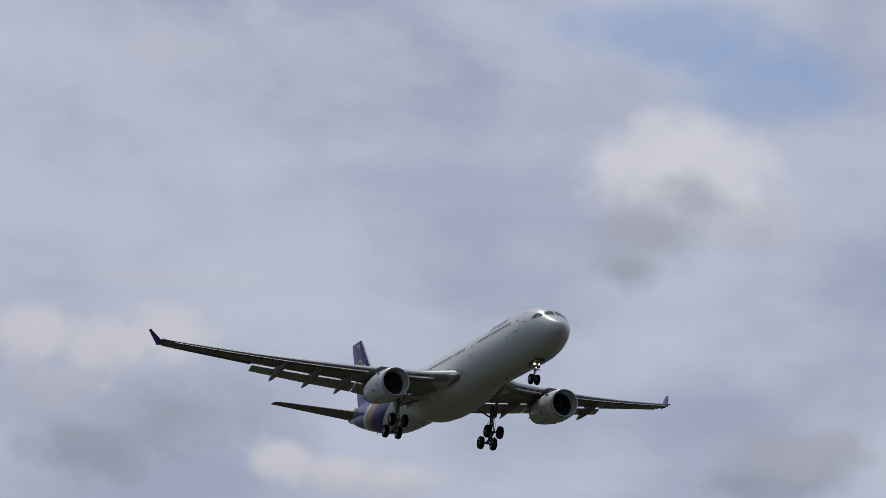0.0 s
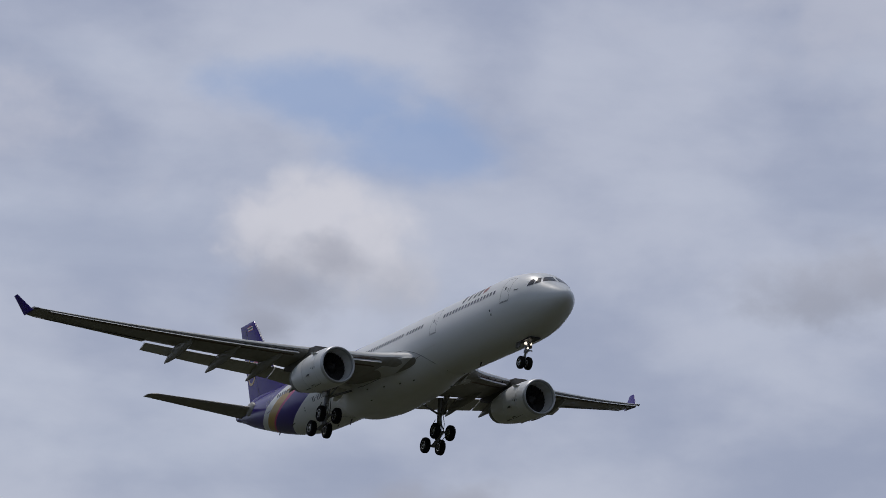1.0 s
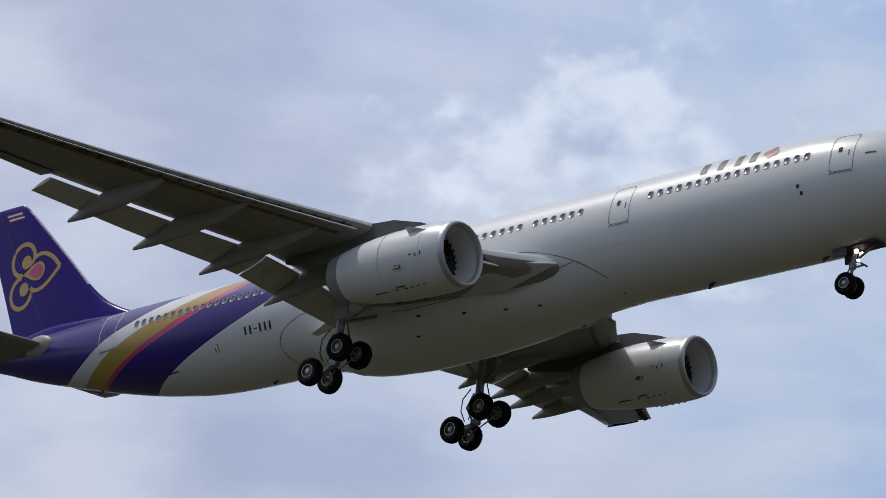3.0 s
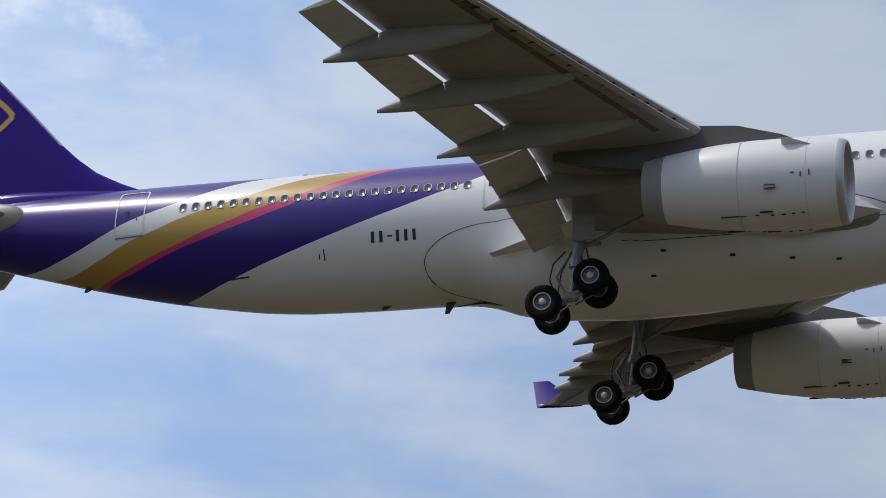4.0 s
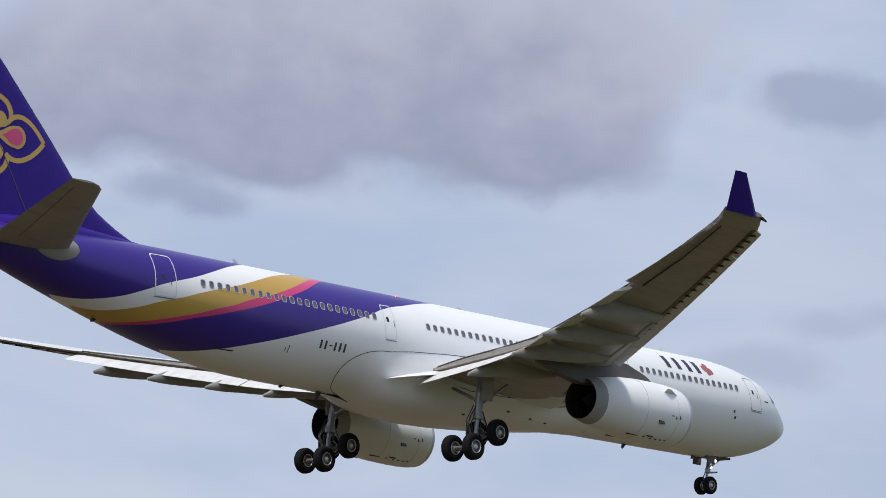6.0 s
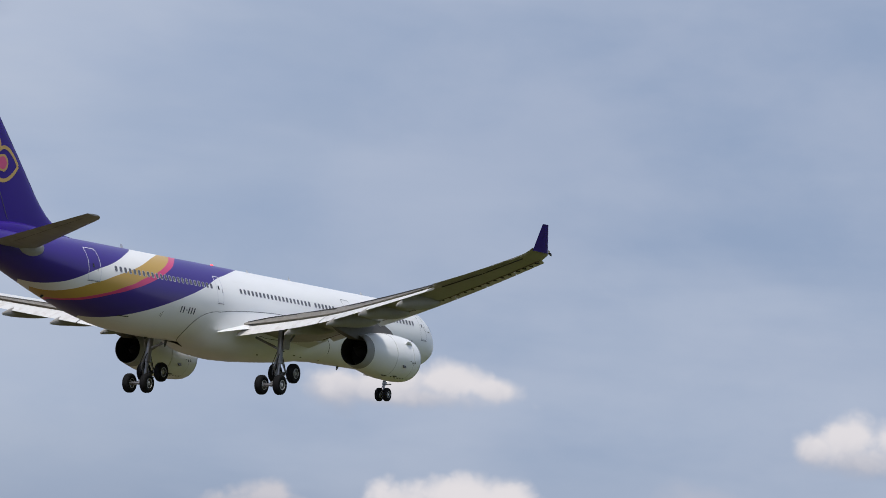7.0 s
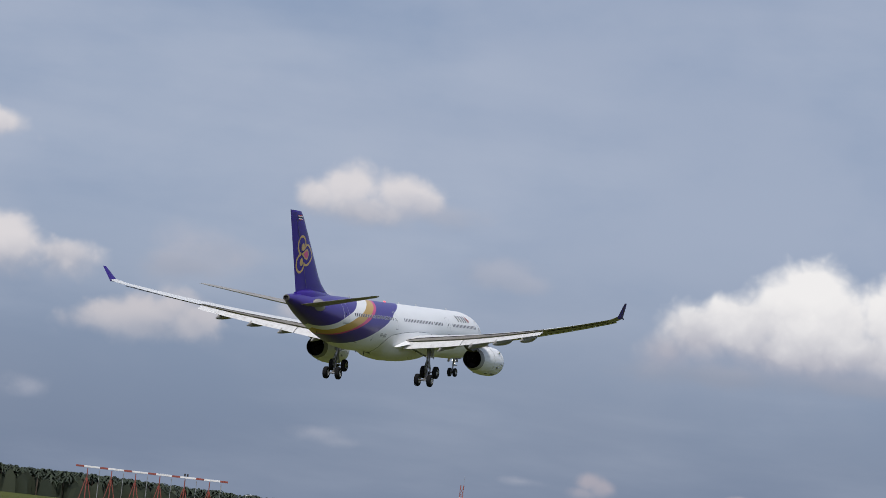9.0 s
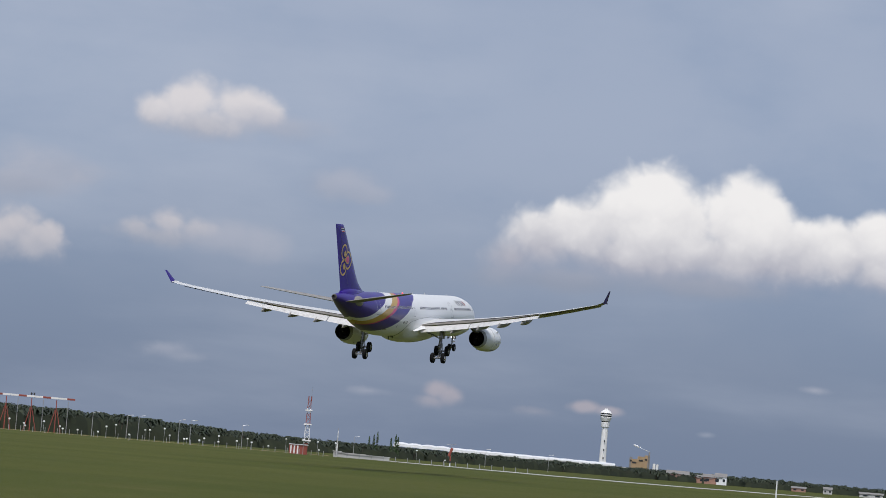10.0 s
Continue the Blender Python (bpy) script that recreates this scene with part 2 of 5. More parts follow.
        rise = k.ramp(height, z0, z1, 0.0, 1.0, False)
        r = k.math("MULTIPLY_ADD", lobe, (-2.6 if heaped else -3.4) * ragged, k.math("SQRT", k.math("MAXIMUM", near, 0.0)))
        if heaped:
            # crisp crowns and soft, flat feet
            inner = k.ramp(rise, 0.0, 0.55, max(0.05, 0.42 - soft), 1.0 - soft)
            foot_fade = k.ramp(k.math("MULTIPLY_ADD", lobe, 0.3 * (z1 - z0), height), z0 - 0.38 * (z1 - z0), z0 + 0.12 * (z1 - z0))
            cover = k.math("MULTIPLY", k.ramp(r, inner, 1.06, opacity, 0.0), foot_fade)
        else:
            cover = k.ramp(r, 1.0 - soft, 1.1, opacity, 0.0)
        cover = k.math("MULTIPLY", cover, front)
        shade = k.math("MULTIPLY_ADD", lobe, 0.65 if heaped else 1.6, rise)
        tone = k.ramp(shade, -0.12, 0.70 if heaped else 0.95)
        colour = k.mix(cover, colour, k.mix(tone, foot, crown))
    # the sky is brighter round the sun's bearing
    glow = k.ramp(k.dot(way, (-0.95, 0.1, 0.3)), 0.25, 0.92, 1.0, 2.06)
    out = k.make("ShaderNodeBackground")
    k.put(out.inputs[0], colour)
    k.put(out.inputs[1], glow)
    k.put(k.make("ShaderNodeOutputWorld").inputs[0], out.outputs[0])


build_sky()

# ---- materials ----


def material(name, colour, rough=0.5, metal=0.0, vary=0.12, scale=2.0, bump=0.0, coat=0.0, fine=30.0, emit=None, gloss=0.5, streaks=0.0):
    m = bpy.data.materials.new(name)
    m.use_nodes = True
    k = Nodes(m.node_tree)
    at = k.make("ShaderNodeTexCoord").outputs["Object"]
    big, small = k.noise(at, scale, 5, 0.6), k.noise(at, fine, 4, 0.6)
    tone = k.math("ADD", k.math("MULTIPLY", big, vary * 1.4), k.math("MULTIPLY", small, vary * 0.6))
    tone = k.math("ADD", tone, 1.0 - vary)
    base = k.mix(1.0, (*colour, 1), tone, blend="MULTIPLY")
    if streaks:
        # oil and dust drawn out along the airflow
        drawn = k.noise(k.mapping(at, (0.16, 1.3, 1.3)), 1.9, 7, 0.66)
        base = k.mix(k.ramp(drawn, 0.46, 0.72, 0.0, streaks), base, tuple(c * f for c, f in zip(colour, (0.50, 0.43, 0.36))) + (1,))
    shade = k.make("ShaderNodeBsdfPrincipled")
    k.put(shade.inputs["Base Color"], base)
    k.put(shade.inputs["Roughness"], k.math("MULTIPLY_ADD", small, 0.16, max(rough - 0.08, 0.02)))
    shade.inputs["Metallic"].default_value = metal
    shade.inputs["Specular IOR Level"].default_value = gloss
    shade.inputs["Coat Weight"].default_value = coat
    shade.inputs["Coat Roughness"].default_value = 0.08
    if emit:
        shade.inputs["Emission Color"].default_value = (*emit[0], 1)
        shade.inputs["Emission Strength"].default_value = emit[1]
    if bump:
        b = k.make("ShaderNodeBump")
        b.inputs["Strength"].default_value, b.inputs["Distance"].default_value = bump, 0.03
        k.put(b.inputs["Height"], small)
        k.put(shade.inputs["Normal"], b.outputs[0])
    k.put(k.make("ShaderNodeOutputMaterial").inputs[0], shade.outputs[0])
    return m


WHITE = material("white_paint", (0.78, 0.78, 0.77), 0.34, vary=0.09, scale=0.7, coat=0.12)
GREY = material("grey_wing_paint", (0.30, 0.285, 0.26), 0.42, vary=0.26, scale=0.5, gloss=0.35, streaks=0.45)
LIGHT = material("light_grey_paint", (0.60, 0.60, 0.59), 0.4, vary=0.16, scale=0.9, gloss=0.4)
FLAPS = material("flap_paint", (0.60, 0.59, 0.57), 0.42, vary=0.2, scale=0.6, gloss=0.4, streaks=0.35)
PURPLE = material("purple_paint", (0.034, 0.014, 0.205), 0.22, vary=0.1, scale=0.6, gloss=0.12)
GOLD = material("gold_paint", (0.50, 0.31, 0.065), 0.35, vary=0.08, coat=0.2)
PINK = material("magenta_paint", (0.56, 0.045, 0.16), 0.35, vary=0.08, coat=0.2)
INK = material("dark_lettering", (0.03, 0.03, 0.05), 0.5)
COWL = material("cowl_joint", (0.30, 0.30, 0.30), 0.6)
LINE = material("panel_seam", (0.07, 0.07, 0.075), 0.6)
OUTLINE = material("door_outline", (0.62, 0.62, 0.66), 0.4)
SURROUND = material("window_surround", (0.40, 0.40, 0.43), 0.4)
CABIN = material("cabin_window_pane", (0.10, 0.10, 0.115), 0.15)
GLASS = material("dark_window_glass", (0.02, 0.022, 0.028), 0.08)
RUBBER = material("tyre_rubber", (0.010, 0.010, 0.011), 0.85, vary=0.3, bump=0.3, gloss=0.12)
RIM = material("wheel_alloy", (0.15, 0.15, 0.15), 0.42, 0.5, vary=0.4, scale=6)
HUB = material("hub_cap", (0.50, 0.50, 0.50), 0.4, 0.3, vary=0.3)
DUSK = material("dark_grey_paint", (0.115, 0.108, 0.10), 0.55, vary=0.35, scale=1.5, gloss=0.3)
STEEL = material("gear_steel", (0.24, 0.24, 0.25), 0.4, 0.55, vary=0.3, scale=4)
DARK = material("dark_metal", (0.045, 0.043, 0.042), 0.5, 0.4, vary=0.4)
CHROME = material("dull_metal_lip", (0.55, 0.55, 0.56), 0.42, 0.6, vary=0.08)
DUCT_BLACK = material("exhaust_black", (0.014, 0.013, 0.013), 0.8, vary=0.3)
HOT = material("exhaust_metal", (0.16, 0.145, 0.13), 0.45, 0.75, vary=0.3)
BROWN = material("stained_slat_bay", (0.13, 0.092, 0.066), 0.6, vary=0.6, scale=2)
LAMP = material("landing_lamp", (0.9, 0.9, 0.9), 0.2, emit=((1.0, 0.9, 0.75), 2.5))
BEACON = material("red_beacon", (0.5, 0.02, 0.02), 0.2, emit=((1.0, 0.12, 0.12), 1.5))
FLAGRED = material("flag_red", (0.55, 0.03, 0.05), 0.4)


def float_curve(k, value, points):
    n = k.make("ShaderNodeFloatCurve")
    k.put(n.inputs["Value"], value)
    c = n.mapping.curves[0]
    for i, (px, py) in enumerate(points):
        if i < 2:
            c.points[0 if i == 0 else -1].location = (px, py)
        else:
            c.points.new(px, py)
    for p in c.points:
        p.handle_type = "AUTO"
    n.mapping.update()
    return n.outputs[0]


# the sweep of each stripe's edge: angle round the hull (degrees) and distance from the nose (m)
STRIPES = (
    ((-90, 56.5), (-68, 55.54), (-46, 54.42), (-28, 53.34), (-11, 52.27), (4, 51.16), (24, 49.12), (35, 48.08), (47, 47.03), (59, 45.98), (69, 45.2), (90, 43.8)),
    ((-90, 55.2), (-76, 54.47), (-53, 53.35), (-34, 52.26), (-18, 51.19), (-7, 50.14), (4, 49.09), (13, 48.04), (30, 45.95), (50, 43.84), (69, 41.9), (90, 40.0)),
    ((-90, 53.3), (-63, 52.28), (-44, 51.18), (-30, 50.12), (-19, 49.06), (-8, 48.01), (1, 46.96), (11, 45.92), (27, 43.82), (49, 41.71), (69, 40.3), (90, 38.8)),
    ((-90, 52.9), (-70, 52.29), (-51, 51.19), (-36, 50.11), (-24, 49.05), (-15, 48.0), (-6, 46.96), (2, 45.91), (19, 43.82), (39, 41.71), (53, 40.64), (69, 39.5), (90, 37.8)),
    ((-90, 49.4), (-64, 47.98), (-50, 46.92), (-39, 45.87), (-30, 44.82), (-15, 42.74), (-1, 40.65), (6, 39.6), (22, 37.49), (32, 36.42), (40, 35.35), (46, 34.38), (90, 29.5)),
)


def hull_paint():
    m = bpy.data.materials.new("hull_livery_paint")
    m.use_nodes = True
    k = Nodes(m.node_tree)
    at = k.make("ShaderNodeTexCoord").outputs["Object"]
    uv = k.make("ShaderNodeSeparateXYZ")
    layer = k.make("ShaderNodeUVMap")
    layer.uv_map = "hull"
    k.put(uv.inputs[0], layer.outputs[0])
    along, around = uv.outputs[0], uv.outputs[1]
    big, small = k.noise(k.mapping(at, (0.35, 1, 1)), 0.8, 5, 0.6), k.noise(at, 9.0, 5, 0.6)
    tone = k.math("ADD", k.math("MULTIPLY_ADD", big, 0.09, 0.93), k.math("MULTIPLY", small, 0.03))
    streak = k.noise(k.mapping(at, (0.12, 2.2, 2.2)), 1.6, 6, 0.65)
    white = k.mix(k.ramp(streak, 0.56, 0.8, 0.0, 0.35), (0.80, 0.80, 0.79, 1), (0.60, 0.56, 0.50, 1))
    colour = white
    order = ((4, (0.035, 0.0145, 0.205, 1)), (3, (0.56, 0.045, 0.16, 1)), (2, (0.50, 0.31, 0.065, 1)), (1, (0.80, 0.79, 0.77, 1)), (0, (0.035, 0.0145, 0.205, 1)))
    for i, paint in order:
        edge = float_curve(k, around, [((p + 90) / 180, s / 64) for p, s in (STRIPES[i][0], STRIPES[i][-1], *STRIPES[i][1:-1])])
        colour = k.mix(k.ramp(k.math("SUBTRACT", along, edge), -0.0003, 0.0003), colour, paint)
    base = k.mix(1.0, colour, tone, blend="MULTIPLY")
    shade = k.make("ShaderNodeBsdfPrincipled")
    k.put(shade.inputs["Base Color"], base)
    k.put(shade.inputs["Roughness"], k.math("MULTIPLY_ADD", small, 0.15, 0.24))
    shade.inputs["Specular IOR Level"].default_value = 0.36
    shade.inputs["Coat Weight"].default_value = 0.12
    shade.inputs["Coat Roughness"].default_value = 0.1
    k.put(k.make("ShaderNodeOutputMaterial").inputs[0], shade.outputs[0])
    return m


HULL = hull_paint()

# ---- mesh helpers ----


def part(name, bm, mat, parent, label="", smooth=True):
    """Links a bmesh as one mesh object under a thing or a part."""
    me = bpy.data.meshes.new(name)
    bmesh.ops.recalc_face_normals(bm, faces=bm.faces)
    bm.to_mesh(me)
    bm.free()
    for mm in (mat if isinstance(mat, (list, tuple)) else (mat,)):
        me.materials.append(mm)
    if smooth:
        me.shade_smooth()
        me.set_sharp_from_angle(angle=radians(38))
    ob = new(name, me)
    ob.parent = parent
    if label:
        ob["label"] = label
    return ob


def share(name, mesh, parent, m):
    """Another object on a mesh that exists already."""
    ob = new(name, mesh)
    ob.parent = parent
    ob.matrix_basis = m
    return ob


def loft(bm, rings, closed=True, caps=True, mat=0):
    """Skins a row of rings of points."""
    made = [[bm.verts.new(p) for p in ring] for ring in rings]
    n = len(rings[0])
    for a, b in zip(made, made[1:]):
        for i in range(n if closed else n - 1):
            j = (i + 1) % n
            try:
                bm.faces.new((a[i], a[j], b[j], b[i])).material_index = mat
            except ValueError:
                pass
    if caps:
        for ring in (made[0], made[-1]):
            try:
                bm.faces.new(ring).material_index = mat
            except ValueError:
                pass
    return made


def ring_x(x, y, z, ry, rz, n=32):
    return [(x, y + ry * math.cos(2 * math.pi * i / n), z + rz * math.sin(2 * math.pi * i / n)) for i in range(n)]


def rod(bm, a, b, r, r2=None, n=10, mat=0):
    """A round bar from a to b."""
    a, b = Vector(a), Vector(b)
    q = (b - a).to_track_quat("Z", "Y")
    r2 = r if r2 is None else r2
    rings = [[p + q @ Vector((rr * math.cos(2 * math.pi * i / n), rr * math.sin(2 * math.pi * i / n), 0)) for i in range(n)] for p, rr in ((a, r), (b, r2))]
    loft(bm, rings, mat=mat)


def block(bm, m, size, bevel=0.0, mat=0):
    """A box of that size at the pose m, with its edges rounded."""
    made = bmesh.ops.create_cube(bm, size=1.0, matrix=m @ Matrix.Diagonal((*size, 1)))
    faces = {f for v in made["verts"] for f in v.link_faces}
    for f in faces:
        f.material_index = mat
    if bevel:
        edges = list({e for v in made["verts"] for e in v.link_edges})
        bmesh.ops.bevel(bm, geom=edges, offset=bevel, segments=2, affect="EDGES", material=-1)


def lathe(bm, profile, m, n=32, mat=0):
    """Turns a profile of (along, radius) round the x axis of the pose m."""
    rings = [[m @ Vector((a, r * math.cos(2 * math.pi * i / n), r * math.sin(2 * math.pi * i / n))) for i in range(n)] for a, r in profile]
    loft(bm, rings, caps=False, mat=mat)


# ---- the ground ----


def build_ground():
    m = bpy.data.materials.new("mown_grass")
    m.use_nodes = True
    k = Nodes(m.node_tree)
    at = k.make("ShaderNodeTexCoord").outputs["Object"]
    big, mid, small = k.noise(at, 0.012, 6, 0.6), k.noise(at, 0.12, 6, 0.65), k.noise(at, 3.0, 6, 0.7)
    place = k.make("ShaderNodeSeparateXYZ")
    k.put(place.inputs[0], at)
    fresh = k.mix(k.ramp(big, 0.35, 0.65), (0.062, 0.075, 0.013, 1), (0.086, 0.092, 0.020, 1))
    # brown ground, mostly out of view, added to bounce warm light onto the airliner
    dry = k.mix(k.ramp(big, 0.35, 0.65), (0.082, 0.063, 0.042, 1), (0.115, 0.086, 0.056, 1))
    # unseen darker ground under the approach, added to dim that bounce
    dark_bounce = k.mix(k.ramp(big, 0.35, 0.65), (0.034, 0.036, 0.026, 1), (0.050, 0.050, 0.036, 1))
    dry = k.mix(k.ramp(k.math("MULTIPLY_ADD", big, 60.0, place.outputs[0]), -90, 10), dark_bounce, dry)
    inward = k.math("MULTIPLY_ADD", place.outputs[1], -2.05, place.outputs[0])
    c = k.mix(k.ramp(k.math("MULTIPLY_ADD", big, 60.0, inward), -20, 40), dry, fresh)
    c = k.mix(k.ramp(mid, 0.5, 0.75, 0, 0.5), c, (0.110, 0.098, 0.036, 1))
    c = k.mix(k.ramp(small, 0.3, 0.8, 0, 0.35), c, (0.028, 0.031, 0.008, 1))
    s = k.make("ShaderNodeBsdfPrincipled")
    k.put(s.inputs["Base Color"], c)
    s.inputs["Roughness"].default_value = 0.95
    s.inputs["Specular IOR Level"].default_value = 0.1
    b = k.make("ShaderNodeBump")
    b.inputs["Strength"].default_value, b.inputs["Distance"].default_value = 0.5, 0.1
    k.put(b.inputs["Height"], small)
    k.put(s.inputs["Normal"], b.outputs[0])
    k.put(k.make("ShaderNodeOutputMaterial").inputs[0], s.outputs[0])
    bm = bmesh.new()
    bmesh.ops.create_grid(bm, x_segments=24, y_segments=24, size=9000)
    ob = part("ground", bm, m, None, smooth=False)
    tagged(ob, "flat mown green airfield grass reaching the horizon", "ground", kind="structure")


build_ground()

# ---- the aeroplane: x forward from the nose, y to its left, z up ----
# distance from the nose, top, bottom, half width
SECTIONS = (
    (0.0, -0.50, -0.60, 0.04), (0.05, -0.36, -0.74, 0.20), (0.15, -0.20, -0.90, 0.38), (0.5, 0.08, -1.20, 0.73), (1.0, 0.40, -1.49, 1.09), (1.6, 0.78, -1.77, 1.45),
    (2.2, 1.22, -2.01, 1.75), (3.0, 1.74, -2.27, 2.06), (4.0, 2.13, -2.54, 2.37), (5.0, 2.34, -2.73, 2.58), (6.5, 2.56, -2.90, 2.75), (8.5, 2.69, -2.95, 2.82),
    (41.0, 2.69, -2.95, 2.82), (44.0, 2.69, -2.90, 2.80), (46.0, 2.69, -2.76, 2.74), (48.0, 2.69, -2.47, 2.64), (50.0, 2.69, -2.12, 2.48), (53.0, 2.66, -1.44, 2.15),
    (56.0, 2.60, -0.65, 1.75), (59.0, 2.50, 0.20, 1.25), (61.5, 2.40, 1.05, 0.75), (63.2, 2.25, 1.55, 0.33),
)
SEC = np.array(SECTIONS)


def smooth_at(s, column):
    """Cubic interpolation along the hull."""
    xs, ys = SEC[:, 0], SEC[:, column]
    i = int(np.clip(np.searchsorted(xs, s) - 1, 0, len(xs) - 2))
    h = xs[i + 1] - xs[i]
    slope = np.diff(ys) / np.diff(xs)

    def tangent(j):
        if j in (0, len(xs) - 1):
            return slope[min(j, len(slope) - 1)]
        a, b = slope[j - 1], slope[j]
        return 0.0 if a * b <= 0 else 2 * a * b / (a + b)

    u = min(max((s - xs[i]) / h, 0), 1)
    return ((1 + 2 * u) * (1 - u) ** 2 * ys[i] + u * (1 - u) ** 2 * h * tangent(i) + u * u * (3 - 2 * u) * ys[i + 1] + u * u * (u - 1) * h * tangent(i + 1))


def hull_section(s):
    top, bottom, half = smooth_at(s, 1), smooth_at(s, 2), smooth_at(s, 3)
    return (top + bottom) / 2, (top - bottom) / 2, half


def hull_point(s, phi, side=-1, off=0.0):
    """The place on the hull s metres from the nose at that angle above the middle, on the right (-1) or left (1) side."""
    zc, r, h = hull_section(s)
    p = radians(phi)
    return Vector((-s, side * (h + off) * math.cos(p), zc + (r + off) * math.sin(p)))


def hull_frame(s, phi, side=-1, off=0.0):
    """A pose on the hull: x forward, y up along the skin, z out of it."""
    o = hull_point(s, phi, side, off)
    fwd = (hull_point(s - 0.05, phi, side) - hull_point(s + 0.05, phi, side)).normalized()
    up = (hull_point(s, phi + 0.5, side) - hull_point(s, phi - 0.5, side)).normalized()
    out = fwd.cross(up).normalized() if side < 0 else up.cross(fwd).normalized()
    if side > 0:
        fwd = -fwd
    up = out.cross(fwd)
    return Matrix.Translation(o) @ Matrix((fwd, up, out)).transposed().to_4x4()


def phi_at(s, z):
    zc, r, h = hull_section(s)
    return math.degrees(math.asin(max(-1, min(1, (z - zc) / r))))


def hull_patch(bm, s0, s1, z0, z1, side, off=0.012, nx=4, nz=4, lean=0.0):
    """A decal that lies on the hull, with a rim that reaches the skin."""
    grid = [[None] * (nz + 1) for _ in range(nx + 1)]
    for i in range(nx + 1):
        for j in range(nz + 1):
            z = z0 + (z1 - z0) * j / nz
            s = s0 + (s1 - s0) * i / nx + lean * (z - z0)
            grid[i][j] = bm.verts.new(hull_point(s, phi_at(s, z), side, off))
    for i in range(nx):
        for j in range(nz):
            bm.faces.new((grid[i][j], grid[i + 1][j], grid[i + 1][j + 1], grid[i][j + 1]))


def hull_outline(bm, s0, s1, z0, z1, side, w=0.05, corner=0.15):
    """A rounded outline on the hull, as round a door."""
    loop = []
    for cx, cz, a in ((s1 - corner, z1 - corner, 0), (s0 + corner, z1 - corner, 90), (s0 + corner, z0 + corner, 180), (s1 - corner, z0 + corner, 270)):
        for j in range(5):
            t = radians(a + 22.5 * j)
            loop.append((cx + corner * math.cos(t), cz + corner * math.sin(t)))
    fine = []
    for (a, b), (c, d) in zip(loop, loop[1:] + loop[:1]):
        n = max(1, int(math.hypot(c - a, d - b) / 0.25))
        fine += [(a + (c - a) * i / n, b + (d - b) * i / n) for i in range(n)]
    cs, cz = (s0 + s1) / 2, (z0 + z1) / 2
    inner = [bm.verts.new(hull_point(s, phi_at(s, z), side, 0.014)) for s, z in fine]
    outer = []
    for s, z in fine:
        s2 = s + (w if s > cs else -w) * min(1, abs(s - cs) / ((s1 - s0) / 2) * 1.2)
        z2 = z + (w if z > cz else -w) * min(1, abs(z - cz) / ((z1 - z0) / 2) * 1.2)
        outer.append(bm.verts.new(hull_point(s2, phi_at(s2, z2), side, 0.014)))
    n = len(fine)
    for i in range(n):
        bm.faces.new((inner[i], inner[(i + 1) % n], outer[(i + 1) % n], outer[i]))


